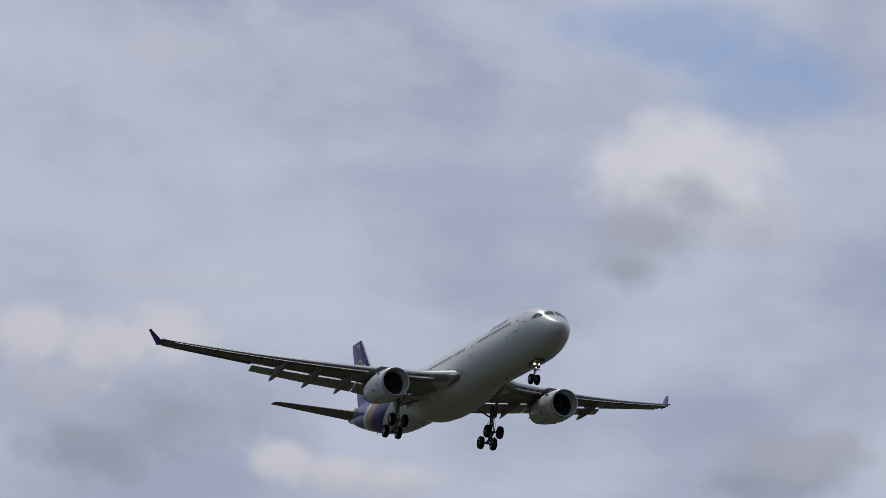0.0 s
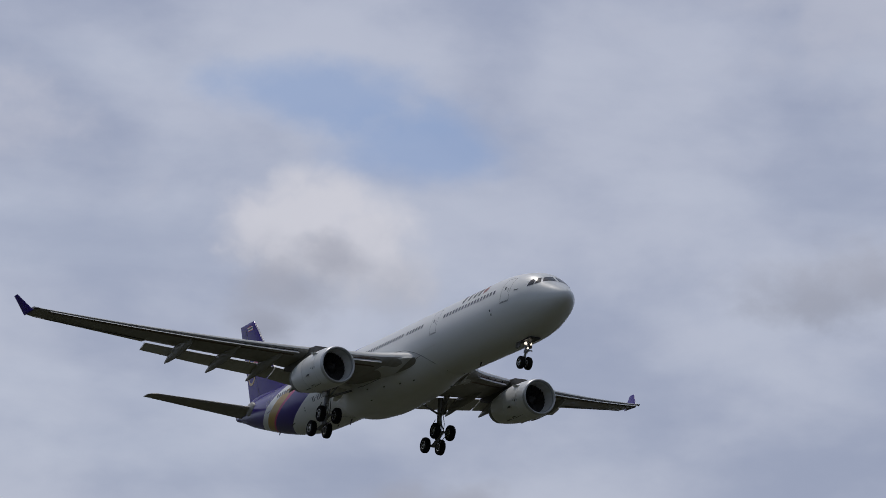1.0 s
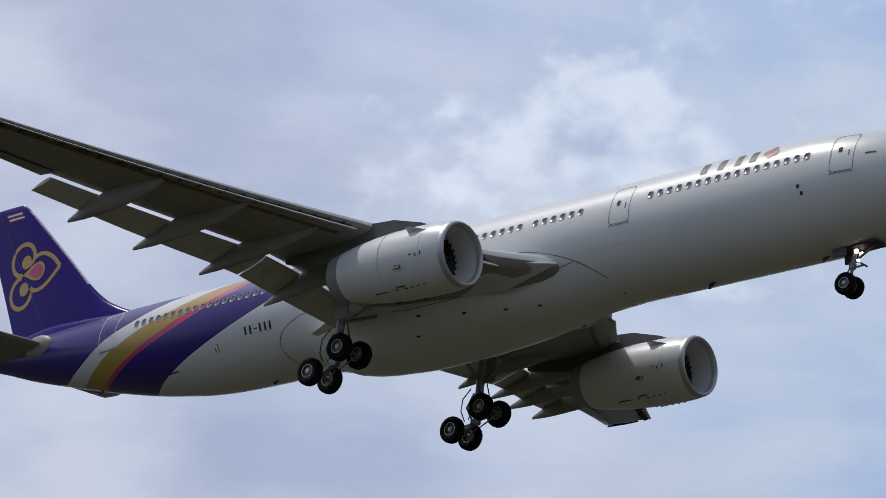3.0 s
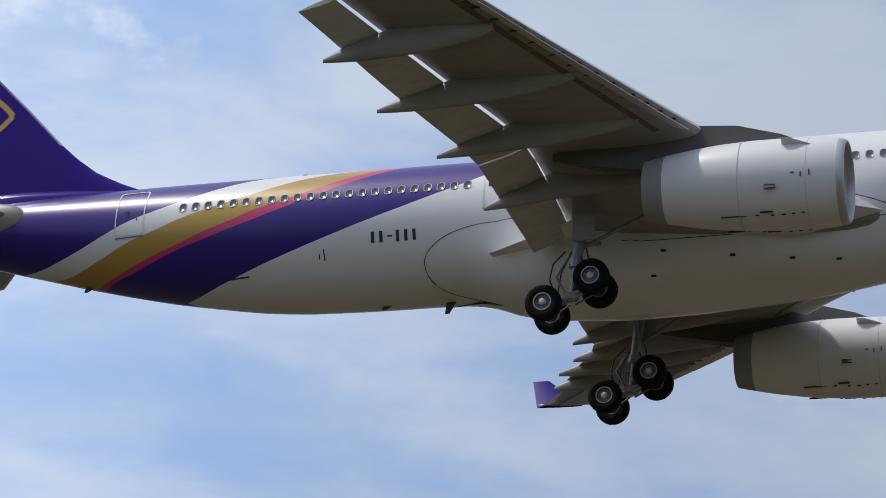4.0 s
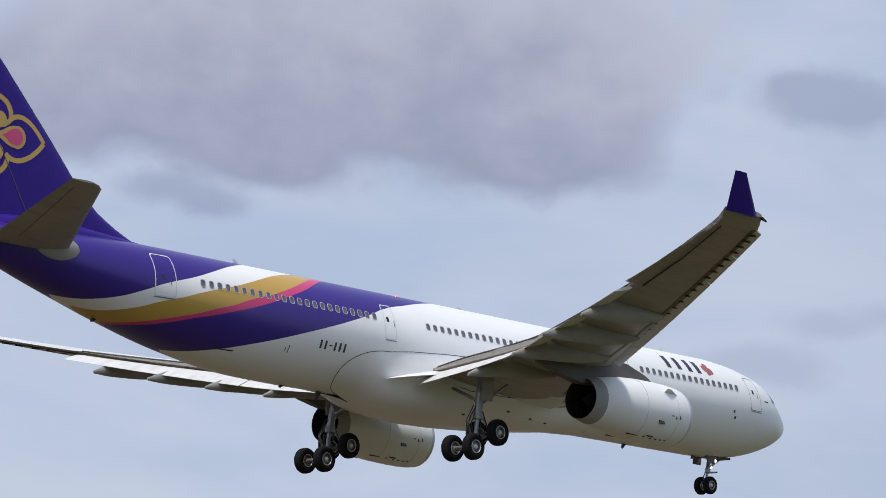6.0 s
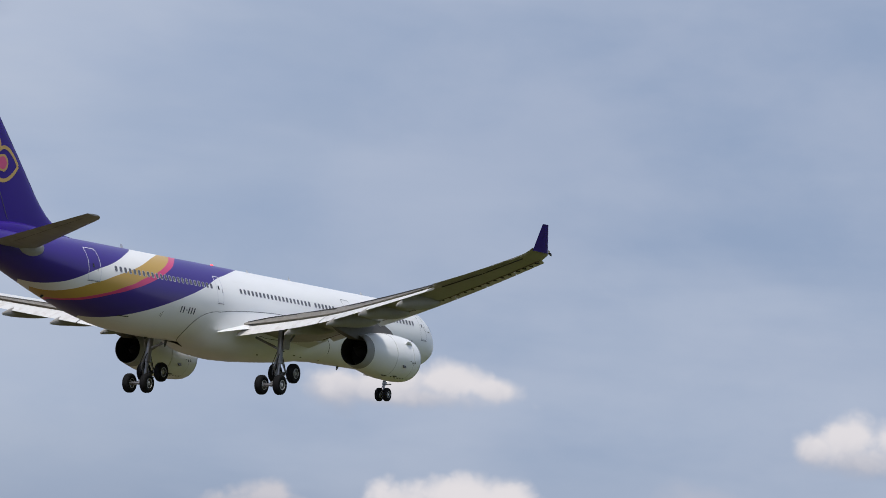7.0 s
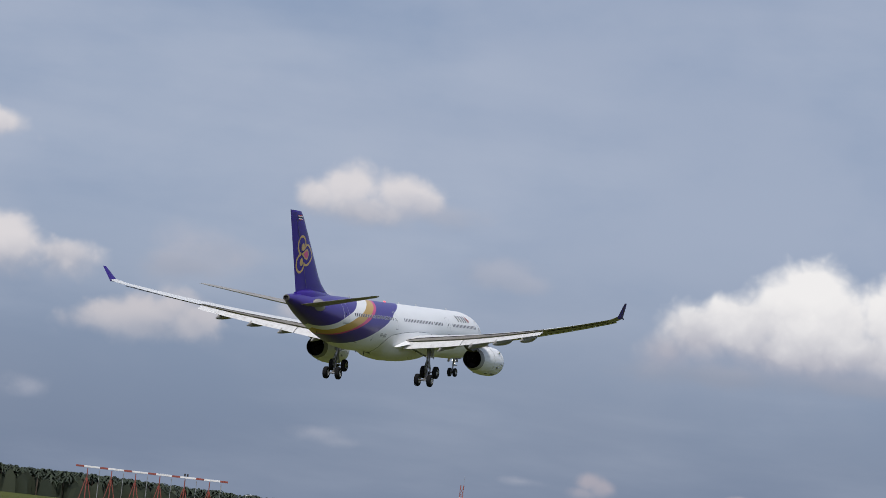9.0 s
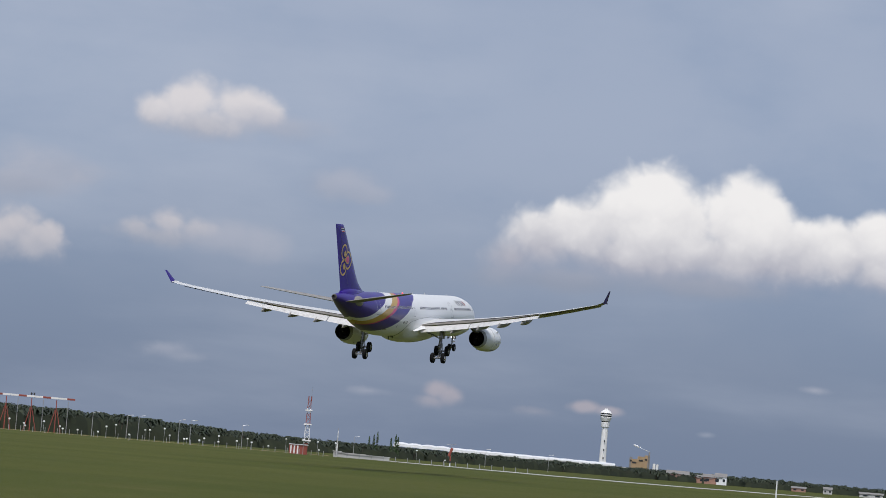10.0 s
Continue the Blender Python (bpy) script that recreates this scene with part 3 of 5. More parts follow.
def build_fuselage(plane):
    stations = [0.0, 0.02, 0.05, 0.1, 0.17, 0.27, 0.4, 0.55, 0.75] + list(np.arange(1.0, 9.0, 0.3)) + list(np.arange(9.0, 41.0, 1.0)) + list(np.arange(41.0, 63.2, 0.35)) + [63.2]
    n = 48
    bm = bmesh.new()
    uv = bm.loops.layers.uv.new("hull")
    rings, meta = [], {}
    for s in stations:
        zc, r, h = hull_section(s)
        rings.append([(-s, -h * math.cos(2 * math.pi * i / n), zc + r * math.sin(2 * math.pi * i / n)) for i in range(n)])
    made = loft(bm, rings, caps=False)
    for ring, s in zip(made, stations):
        for i, v in enumerate(ring):
            a = 360 * i / n
            meta[v] = (s / 64, ((a if a <= 90 else 180 - a if a <= 270 else a - 360) + 90) / 180)
    bm.faces.new(made[0])
    for f in bm.faces:
        for l in f.loops:
            l[uv].uv = meta[l.vert]
    hull = part("fuselage", bm, HULL, plane, "white hull with purple, gold and magenta stripes sweeping over its tail")

    # tail cone end with the exhaust of the auxiliary unit
    bm = bmesh.new()
    zc, r, h = hull_section(63.2)
    lathe(bm, ((0.02, 0.34), (-0.12, 0.33), (-0.14, 0.24), (0.3, 0.2), (0.3, 0.01)), Matrix.Translation((-63.2, 0, zc)), 24)
    part("tail_exhaust", bm, HOT, hull, "bare metal exhaust pipe")

    # cabin windows: a pale frame round a dark pane
    bm = bmesh.new()
    rows = []
    for w, h, z in ((0.165, 0.215, 0.0), (0.155, 0.205, 0.010), (0.138, 0.188, 0.010), (0.128, 0.178, 0.004)):
        ring = []
        c = min(w, h) * 0.75
        for cx, cy, a in ((w - c, h - c, 0), (c - w, h - c, 90), (c - w, c - h, 180), (w - c, c - h, 270)):
            ring += [(cx + c * math.cos(radians(a + 30 * j)), cy + c * math.sin(radians(a + 30 * j)), z) for j in range(4)]
        rows.append(ring)
    made = loft(bm, rows, caps=False)
    bm.faces.new(made[-1]).material_index = 1
    mesh = None
    places = [37.2 + 0.533 * i for i in range(23)] + [23.55 + 0.5365 * i for i in range(19)] + [19.95 + 0.533 * i for i in range(6)] + [7.4 + 0.533 * i for i in range(17)]
    for side in (-1, 1):
        for s in places:
            m = hull_frame(s, phi_at(s, 0.88), side, 0.004)
            if mesh is None:
                ob = part("window", bm, (SURROUND, CABIN), hull)
                ob.matrix_basis, mesh = m, ob.data
            else:
                share("window", mesh, hull, m)

    # doors, told by their outlines, with a small pane and a sill
    for side in (-1, 1):
        for s0, s1, z0, z1, mat in ((50.62, 51.8, -0.06, 1.97, OUTLINE), (35.76, 36.48, -0.16, 1.6, OUTLINE), (17.05, 18.15, -0.2, 1.72, LINE), (5.05, 6.15, -0.22, 1.68, LINE)):
            bm = bmesh.new()
            hull_outline(bm, s0, s1, z0, z1, side, 0.05 if mat is OUTLINE else 0.025)
            door = part("door", bm, mat, hull, "cabin door outline", smooth=False)
            bm = bmesh.new()
            mid = (s0 + s1) / 2 + 0.12
            hull_patch(bm, mid - 0.09, mid + 0.09, 0.72, 0.98, side, nx=1, nz=2)
            part("door_pane", bm, GLASS, door, smooth=False)
            bm = bmesh.new()
            hull_patch(bm, mid - 0.45, mid - 0.40, 0.5, 0.8, side, nx=1, nz=2)
            part("door_handle", bm, LINE, door, smooth=False)
            bm = bmesh.new()
            hull_patch(bm, s0 - 0.04, s1 + 0.04, z0 - 0.11, z0 - 0.06, side, off=0.03, nx=3, nz=1)
            part("door_sill", bm, STEEL, door, "metal sill strip", smooth=False)

    # flight deck glazing
    panes = (
        ("cockpit_window", ((3.18, 22), (2.66, 30), (2.80, 50), (3.10, 42))), ("cockpit_window", ((2.58, 32), (2.22, 45), (2.56, 59), (2.73, 53))),
        ("windscreen", ((2.14, 50), (1.72, 86), (2.42, 87), (2.50, 64))),
    )
    for side in (-1, 1):
        for name, corners in panes:
            bm = bmesh.new()
            (s0, p0), (s1, p1), (s2, p2), (s3, p3) = corners
            grid = []
            for i in range(7):
                u = i / 6
                row = []
                for j in range(5):
                    v = j / 4
                    ss = (s0 * (1 - u) + s1 * u) * (1 - v) + (s3 * (1 - u) + s2 * u) * v
                    pp = (p0 * (1 - u) + p1 * u) * (1 - v) + (p3 * (1 - u) + p2 * u) * v
                    row.append(bm.verts.new(hull_point(ss, pp, side, 0.02)))
                grid.append(row)
            for i in range(6):
                for j in range(4):
                    bm.faces.new((grid[i][j], grid[i + 1][j], grid[i + 1][j + 1], grid[i][j + 1]))
            part(name, bm, GLASS, hull, "dark flight-deck pane", smooth=False)

    # markings: a name and a registration, kept as plain bars, and a flower sign
    for side in (-1, 1):
        flip = 1 if side < 0 else -1
        for s0 in (13.0, 12.05, 11.1, 10.3):
            bm = bmesh.new()
            hull_patch(bm, s0, s0 + 0.36, 1.36, 2.06, side, nx=2, nz=6, lean=0.12 * flip)
            part("name_bar", bm, INK, hull, smooth=False)
        for ds, dz, rr in ((0.0, 0.18, 0.2), (0.26, 0.02, 0.2), (-0.22, -0.1, 0.2), (0.05, -0.2, 0.18)):
            bm = bmesh.new()
            c = [hull_point(9.55 + ds + rr * math.cos(2 * math.pi * i / 14), phi_at(9.55, 1.72 + dz + rr * math.sin(2 * math.pi * i / 14)), side, 0.013) for i in range(14)]
            bm.faces.new([bm.verts.new(p) for p in c])
            part("flower_petal", bm, material("petal_paint", (0.32, 0.10, 0.09), 0.4) if "petal_paint" not in bpy.data.materials else bpy.data.materials["petal_paint"], hull, smooth=False)
        s = 41.08 if side < 0 else 39.18
        for i in range(6):
            a = s - flip * i * 0.335
            bm = bmesh.new()
            if i == 2:
                hull_patch(bm, a - flip * 0.03, a - flip * 0.25, -1.08, -1.02, side, nx=1, nz=1)
            else:
                hull_patch(bm, a - flip * 0.06, a - flip * 0.19, -1.26, -0.84, side, nx=1, nz=3)
            part("registration_bar", bm, INK, hull, smooth=False)
        # small openings and stains of the lower hull
        for a, b, p, q in ((42.95, 43.0, -1.75, -1.35), (43.15, 43.2, -1.7, -1.5), (7.7, 7.85, -0.62, -0.45), (7.55, 7.7, -0.95, -0.78), (46.2, 47.3, -2.05, -2.0), (4.0, 4.5, 0.42, 0.5)):
            bm = bmesh.new()
            hull_patch(bm, a, b, p, q, side, nx=2, nz=2)
            part("service_port", bm, DARK, hull, smooth=False)
    # blade aerials and drains under and over the hull
    for s, up, hh in ((38.4, False, 0.5), (41.0, False, 0.16), (14.2, False, 0.3), (8.0, False, 0.22), (53.6, False, 0.2), (44.5, True, 0.32), (22.0, True, 0.3), (11.0, True, 0.25), (28.0, True, 0.22)):
        zc, r, h = hull_section(s)
        z = zc + (r - 0.02 if up else 0.02 - r)
        d = hh if up else -hh
        bm = bmesh.new()
        loft(bm, [[(-s + 0.2, 0, z), (-s, 0.03, z), (-s - 0.22, 0, z), (-s, -0.03, z)], [(-s - 0.1, 0, z + d), (-s - 0.18, 0.015, z + d), (-s - 0.28, 0, z + d), (-s - 0.18, -0.015, z + d)]])
        part("blade_aerial", bm, DARK if not up else LIGHT, hull)
    for s, up in ((33.0, True),):
        zc, r, h = hull_section(s)
        bm = bmesh.new()
        bmesh.ops.create_uvsphere(bm, u_segments=12, v_segments=8, radius=0.14, matrix=Matrix.Translation((-s, 0, zc + r)))
        part("beacon", bm, BEACON, hull, "red anti-collision beacon")
    return hull


def build_belly_fairing(plane):
    """The bulge under the hull that carries the wings and the wheel bays; it fades into the hull along its rim."""
    top = ((18.6, -75), (18.9, -52), (19.6, -36), (20.8, -22), (22.5, -10), (25.0, -3), (29.0, -3), (32.0, -6), (34.6, -10), (36.0, -14))
    deep = ((18.6, 0.0), (21.0, 0.08), (23.6, 0.36), (26.3, 0.6), (29.0, 0.76), (31.7, 0.8), (34.4, 0.6), (36.2, 0.3), (37.4, 0.1), (39.0, 0.0))

    def at(table, x):
        """Smooth reading of a table."""
        return sum(float(np.interp(x + d, [p[0] for p in table], [p[1] for p in table])) * w for d, w in ((-0.5, 0.2), (0.0, 0.6), (0.5, 0.2)))

    def rim(x):
        """Upper and lower edge, closing in an ellipse at the back."""
        e = math.sqrt(max(0.0, 1 - (max(0.0, x - 36.0) / 3.0) ** 2))
        if x < 36.0:
            return at(top, x) if x > 19.2 else float(np.interp(x, [p[0] for p in top], [p[1] for p in top])), -90.0
        return -45 + 31 * e, -45 - 45 * e

    def skin(x, phi, side):
        """The place on the fairing at that station and angle."""
        hi, lo = rim(x)
        rise = min(1.0, max(0.0, (hi - phi) / 48.0))
        rise = rise * rise * (3 - 2 * rise)
        back = min(1.0, max(0.0, (x - 36.0) / 2.0))
        fade = 1 - back * min(1.0, max(0.0, (hi - phi) / max(hi - lo, 0.01)))
        wide = 0.42 * min(1.0, at(deep, x) * 2.2) * math.sin(math.pi * min(1.0, (hi - phi) / 85.0)) if hi > phi else 0.0
        return hull_point(x, phi, side, 0.012 + at(deep, x) * rise * fade + max(0.0, wide) * fade * 0.6)

    bm = bmesh.new()
    edge = []
    stations = list(np.arange(18.6, 36.0, 0.4)) + [36 + 3 * math.sin(math.pi / 2 * i / 26) for i in range(27)]
    for side in (-1, 1):
        rows = []
        for x in stations:
            hi, lo = rim(x)
            rows.append([skin(x, hi + (lo - hi) * j / 14, side) for j in range(15)])
        loft(bm, rows, closed=False, caps=False)
        edge.append([r[0] for r in rows] + [r[-1] for r in rows[::-1] if rim(-r[-1].x)[1] > -89.9])
        # the dark joint under the wing's root
        line = []
        for x in np.linspace(20.4, 31.0, 30):
            z = float(np.interp(x, (20.4, 22, 24, 27, 29.5, 31.0), (-1.45, -1.68, -1.90, -2.10, -2.14, -2.08)))
            phi = min((skin(x, p, side) for p in np.arange(-80, -2, 1.0)), key=lambda q: abs(q.z - z))
            line.append(phi)
        edge.append(line)
    bmesh.ops.remove_doubles(bm, verts=bm.verts, dist=0.002)
    fairing = part("belly_fairing", bm, WHITE, plane, "smooth white belly bulge between the wings")
    for line in edge:
        bm = bmesh.new()
        for p, q in zip(line, line[1:]):
            if (q - p).length > 0.01:
                rod(bm, p, q, 0.018, 0.018, 5)
        part("rim_seam", bm, LINE, fairing, smooth=False)
    # drains and small scoops under the belly
    for x, phi in ((24.6, -52), (26.8, -46), (29.4, -40), (29.9, -55), (22.9, -58)):
        for side in (-1, 1):
            bm = bmesh.new()
            block(bm, Matrix.Translation(skin(x, phi, side)) @ pose(0, 0, 0, side * 40, 0, 8), (0.22, 0.09, 0.09), 0.02)
            part("drain", bm, DARK, fairing)
    return fairing


# wing: distance from the middle -> leading edge, edge before the flaps, height
def wing_front(y):
    return -26.9 - 0.626 * (y - 10.0) + (0.9 * max(0, (5.0 - y) / 2.2) if y < 5.0 else 0.0)


def wing_slot(y):
    return float(np.interp(y, (2.0, 4.3, 7.8, 10.3, 11.4, 14.7, 18.1, 20.1), (-33.0, -32.98, -33.0, -33.25, -33.7, -35.15, -36.62, -37.5)))


def wing_back(y):
    return float(np.interp(y, (19.7, 20.3, 23.8, 27.6, 28.6, 29.4), (-37.95, -38.1, -39.4, -41.1, -41.6, -42.1)))


def wing_height(y):
    return -1.42 + 0.095 * (y - 2.8) + 0.0022 * (y - 2.8) ** 2


def wing_full(y):
    return float(np.interp(y, (2.0, 10.0, 20.0, 29.4), (12.6, 8.6, 4.7, 2.0)))


def foil(u):
    """Half thickness of an aerofoil at u along its chord, for a thickness of one."""
    u = min(max(u, 0.0), 1.0)
    return 5 * (0.2969 * math.sqrt(u) - 0.1260 * u - 0.3516 * u * u + 0.2843 * u ** 3 - 0.1036 * u ** 4)


def foil_ring(xf, xb, y, z, full, thick, n=14, lift=0.35, side=1, cove=0.0):
    """A ring round an aerofoil that is cut off at xb; full: its whole chord."""
    chord = xf - xb
    us = [0.5 - 0.5 * math.cos(math.pi * i / n) for i in range(n + 1)]
    top = [(xf - u * chord, side * y, z + thick * full * foil(u * chord / full) * (1 + lift * 0.3)) for u in us]
    low = [(xf - u * chord, side * y, z - thick * full * foil(u * chord / full) * (1 - lift * 0.3) * (1 - cove * max(0.0, (u - 0.8) / 0.2) ** 2)) for u in us]
    return top + low[:0:-1]


def build_wing(plane, side):
    name = "right" if side < 0 else "left"
    ys = [1.8, 2.8, 3.6, 4.5, 5.5, 7, 8.5, 10.2, 12, 14, 16, 18, 20.05]
    bm = bmesh.new()
    rings = [foil_ring(wing_front(y), wing_slot(y), y, wing_height(y), wing_full(y), float(np.interp(y, (2, 10, 29), (0.135, 0.115, 0.10))), side=side, cove=1.0) for y in ys]
    rings += [foil_ring(wing_front(y), wing_back(y), y, wing_height(y), wing_full(y) * 1.02, 0.10, side=side) for y in (20.1, 21, 23, 25, 27, 28.2)]
    rings += [foil_ring(-38.45 - 0.75 * (y - 28.4) * 1.4, -41.5 - 0.6 * (y - 28.4), y, wing_height(y) + 0.12 * (y - 28.2) ** 2, 2.6, 0.09, side=side) for y in (28.6, 29.0, 29.3)]
    loft(bm, rings)
    bmesh.ops.recalc_face_normals(bm, faces=bm.faces)
    # sunlit top and shaded underside put into the paint: paler above, darker below
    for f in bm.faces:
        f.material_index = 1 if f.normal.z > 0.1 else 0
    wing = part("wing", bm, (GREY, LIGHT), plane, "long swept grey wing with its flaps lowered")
    # dark joint along the spoilers, on top before the flaps
    bm = bmesh.new()
    line = []
    for y in np.linspace(3.2, 20.0, 24):
        t = float(np.interp(y, (2, 10, 29), (0.135, 0.115, 0.10))) * wing_full(y)
        line.append((wing_slot(y) + 0.02, side * y, wing_height(y) + t * foil((wing_front(y) - wing_slot(y)) / wing_full(y)) * 1.105))
    for p, q in zip(line, line[1:]):
        rod(bm, p, q, 0.045, 0.045, 6)
    part("spoiler_joint", bm, DARK, wing, "dark joint behind the spoilers")
    root = bmesh.new()
    loft(root, [[(-21.0, side * 2.9, -1.55), (-22.4, side * 3.2, -1.0), (-25.5, side * 3.05, -0.6), (-29.0, side * 2.9, -0.7), (-29.0, side * 2.9, -1.9), (-24.0, side * 3.0, -2.35)],
                [(-22.6, side * 3.7, -1.45), (-23.0, side * 4.1, -1.2), (-25.8, side * 4.5, -0.9), (-29.0, side * 4.3, -0.95), (-29.0, side * 4.3, -1.8), (-24.4, side * 4.2, -1.95)]])
    part("root_glove", root, LIGHT, wing, "pale fillet at the wing's root")

    # leading-edge slats, drawn out and down, with the stained bay behind each
    for i, (a, b) in enumerate(((4.6, 8.4), (10.4, 13.0), (13.06, 16.0), (16.06, 19.2), (19.26, 22.4), (22.46, 25.5), (25.56, 28.3))):
        rings = []
        for y in (a, (a + b) / 2, b):
            c = 0.105 * wing_full(y) + 0.25
            xf, z = wing_front(y) + 0.22, wing_height(y) - 0.05
            pts = []
            for u in [0.5 - 0.5 * math.cos(math.pi * j / 8) for j in range(9)]:
                pts.append((u, 0.16 * math.sqrt(u) * (1.05 - 0.25 * u)))
            ring = [(xf - c * u, side * y, z + c * t * 0.9 - 0.34 * c * (1 - u)) for u, t in pts] + [(xf - c * u, side * y, z - c * t * 0.45 * (1 - u) - 0.34 * c * (1 - u)) for u, t in pts[:0:-1]]
            rings.append(ring)
        bm = bmesh.new()
        loft(bm, rings)
        part("slat", bm, LIGHT, wing, "drawn-out leading-edge slat")
        bm = bmesh.new()
        strip = []
        for y in (a, (a + b) / 2, b):
            xf, zl = wing_front(y), wing_height(y)
            c = 0.105 * wing_full(y) + 0.22
            t = float(np.interp(y, (2, 10, 29), (0.135, 0.115, 0.10))) * wing_full(y)
            strip.append([(xf - 0.12, side * y, zl - t * foil(0.12 / wing_full(y)) * 0.9 - 0.015), (xf - c, side * y, zl - t * foil(c / wing_full(y)) * 0.9 - 0.02), (xf - c, side * y, zl - 0.05), (xf - 0.12, side * y, zl - 0.02)])
        loft(bm, strip)
        bay = part("slat_bay", bm, BROWN, wing, "dark stained bay behind the slat")
        for t in np.linspace(a + 0.4, b - 0.4, 4):
            bm = bmesh.new()
            xf, zl = wing_front(t), wing_height(t)
            rod(bm, (xf + 0.05, side * t, zl - 0.16), (xf - 0.5, side * t, zl - 0.2), 0.045, n=6)
            part("slat_track", bm, DARK, bay)

    # trailing-edge flaps, lowered, and the drooped aileron line
    def flap(a, b, steps):
        rings = []
        for y in np.linspace(a, b, steps):
            dx = float(np.interp(y, (3.0, 7.5, 10, 15, 19.6), (1.45, 1.75, 1.75, 1.6, 1.3)))
            dz = float(np.interp(y, (3.0, 7.5, 10, 15, 19.6), (-0.92, -0.88, -0.80, -0.66, -0.53)))
            x0, z0 = wing_slot(y) + 0.06, wing_height(y) - 0.20
            top, low = [], []
            for u in [0.5 - 0.5 * math.cos(math.pi * j / 8) for j in range(9)]:
                t = 0.13 * foil(u) / 0.5 * math.hypot(dx, dz) * 0.55
                x, z = x0 - dx * u, z0 + (dz + 0.17) * u
                top.append((x - t * 0.4, side * y, z + t))
                low.append((x + t * 0.2, side * y, z - t * 0.55))
            rings.append(top + low[:0:-1])
        f = bmesh.new()
        loft(f, rings)
        return f

    part("flap", flap(3.05, 9.75, 6), FLAPS, wing, "lowered inner flap")
    part("flap", flap(9.85, 20.0, 8), FLAPS, wing, "lowered outer flap")
    for a, b in ((20.3, 24.1), (24.2, 28.0)):
        bm = bmesh.new()
        strip = []
        for y in (a, b):
            xb, z = wing_back(y), wing_height(y)
            c = 0.24 * wing_full(y)
            strip.append([(xb + c, side * y, z - 0.16), (xb + c + 0.04, side * y, z - 0.165), (xb + c + 0.04, side * y, z - 0.1), (xb + c, side * y, z - 0.1)])
        loft(bm, strip)
        part("aileron_gap", bm, DARK, wing, "narrow dark gap before the aileron")

    # flap track fairings: long pods under the wing whose tails droop with the flaps
    for y, tip_x, tip_z, ln in ((17.75, -38.44, -0.55, 4.2), (14.38, -37.43, -1.08, 4.9), (11.2, -36.07, -1.62, 5.2), (7.48, -35.24, -2.24, 5.2)):
        rings = []
        x1, z1 = wing_slot(y) + 0.5, wing_height(y) - 0.58
        x0, z0 = x1 + ln * 0.86, wing_height(y) - 0.22
        for j in range(13):
            u = j / 12
            if u < 0.55:
                w = u / 0.55
                x, z = x0 + (x1 - x0) * w, z0 + (z1 - z0) * w
            else:
                w = (u - 0.55) / 0.45
                x, z = x1 + (tip_x - x1) * w, z1 + (tip_z - z1) * w ** 1.15
            rr = 0.42 * math.sin(math.pi * min(1, (u + 0.03) ** 0.82)) ** 0.7 + 0.07
            rings.append([(x, side * (y + 0.62 * rr * math.cos(2 * math.pi * i / 14)), z + rr * 1.15 * math.sin(2 * math.pi * i / 14)) for i in range(14)])
        bm = bmesh.new()
        loft(bm, rings)
        part("flap_track_fairing", bm, GREY, wing, "grey pointed flap-track pod")

    # the white fillet behind the wing's root
    bm = bmesh.new()
    loft(bm, [[(-36.1, side * 2.6, -2.22), (-36.2, side * 2.95, -2.2), (-36.1, side * 2.6, -2.16)], [(-34.4, side * 2.7, -1.96), (-34.3, side * 3.55, -1.86), (-34.4, side * 2.7, -1.72)], [(-32.4, side * 2.7, -1.75), (-32.6, side * 4.3, -1.6), (-32.4, side * 2.7, -1.25)]])
    part("root_fillet", bm, WHITE, wing, "white trailing fillet at the wing's root")
    # winglet
    rings = []
    for u in np.linspace(0, 1, 6):
        y = 29.3 + 0.85 * u
        z = 2.62 + 1.65 * u
        xf, xb = -39.75 - 1.87 * u, -42.0 - 0.42 * u
        c = xf - xb
        ring = []
        for v in [0.5 - 0.5 * math.cos(math.pi * j / 8) for j in range(9)]:
            ring.append((v, 0.09 * c * foil(v)))
        rings.append([(xf - c * v, side * (y + t), z) for v, t in ring] + [(xf - c * v, side * (y - t), z) for v, t in ring[:0:-1]])
    bm = bmesh.new()
    loft(bm, rings)
    part("winglet", bm, PURPLE, wing, "purple upturned winglet")
    bm = bmesh.new()
    rod(bm, (-38.9, side * 29.15, 2.62), (-39.35, side * 29.28, 2.66), 0.05, 0.09, n=8)
    part("navigation_light", bm, GLASS, wing)
    # root landing lamp
    bm = bmesh.new()
    bmesh.ops.create_uvsphere(bm, u_segments=10, v_segments=6, radius=0.14, matrix=Matrix.Translation((-22.9, side * 3.85, -1.2)))
    part("landing_lamp", bm, LAMP, wing, "bright landing lamp in the wing root")
    return wing


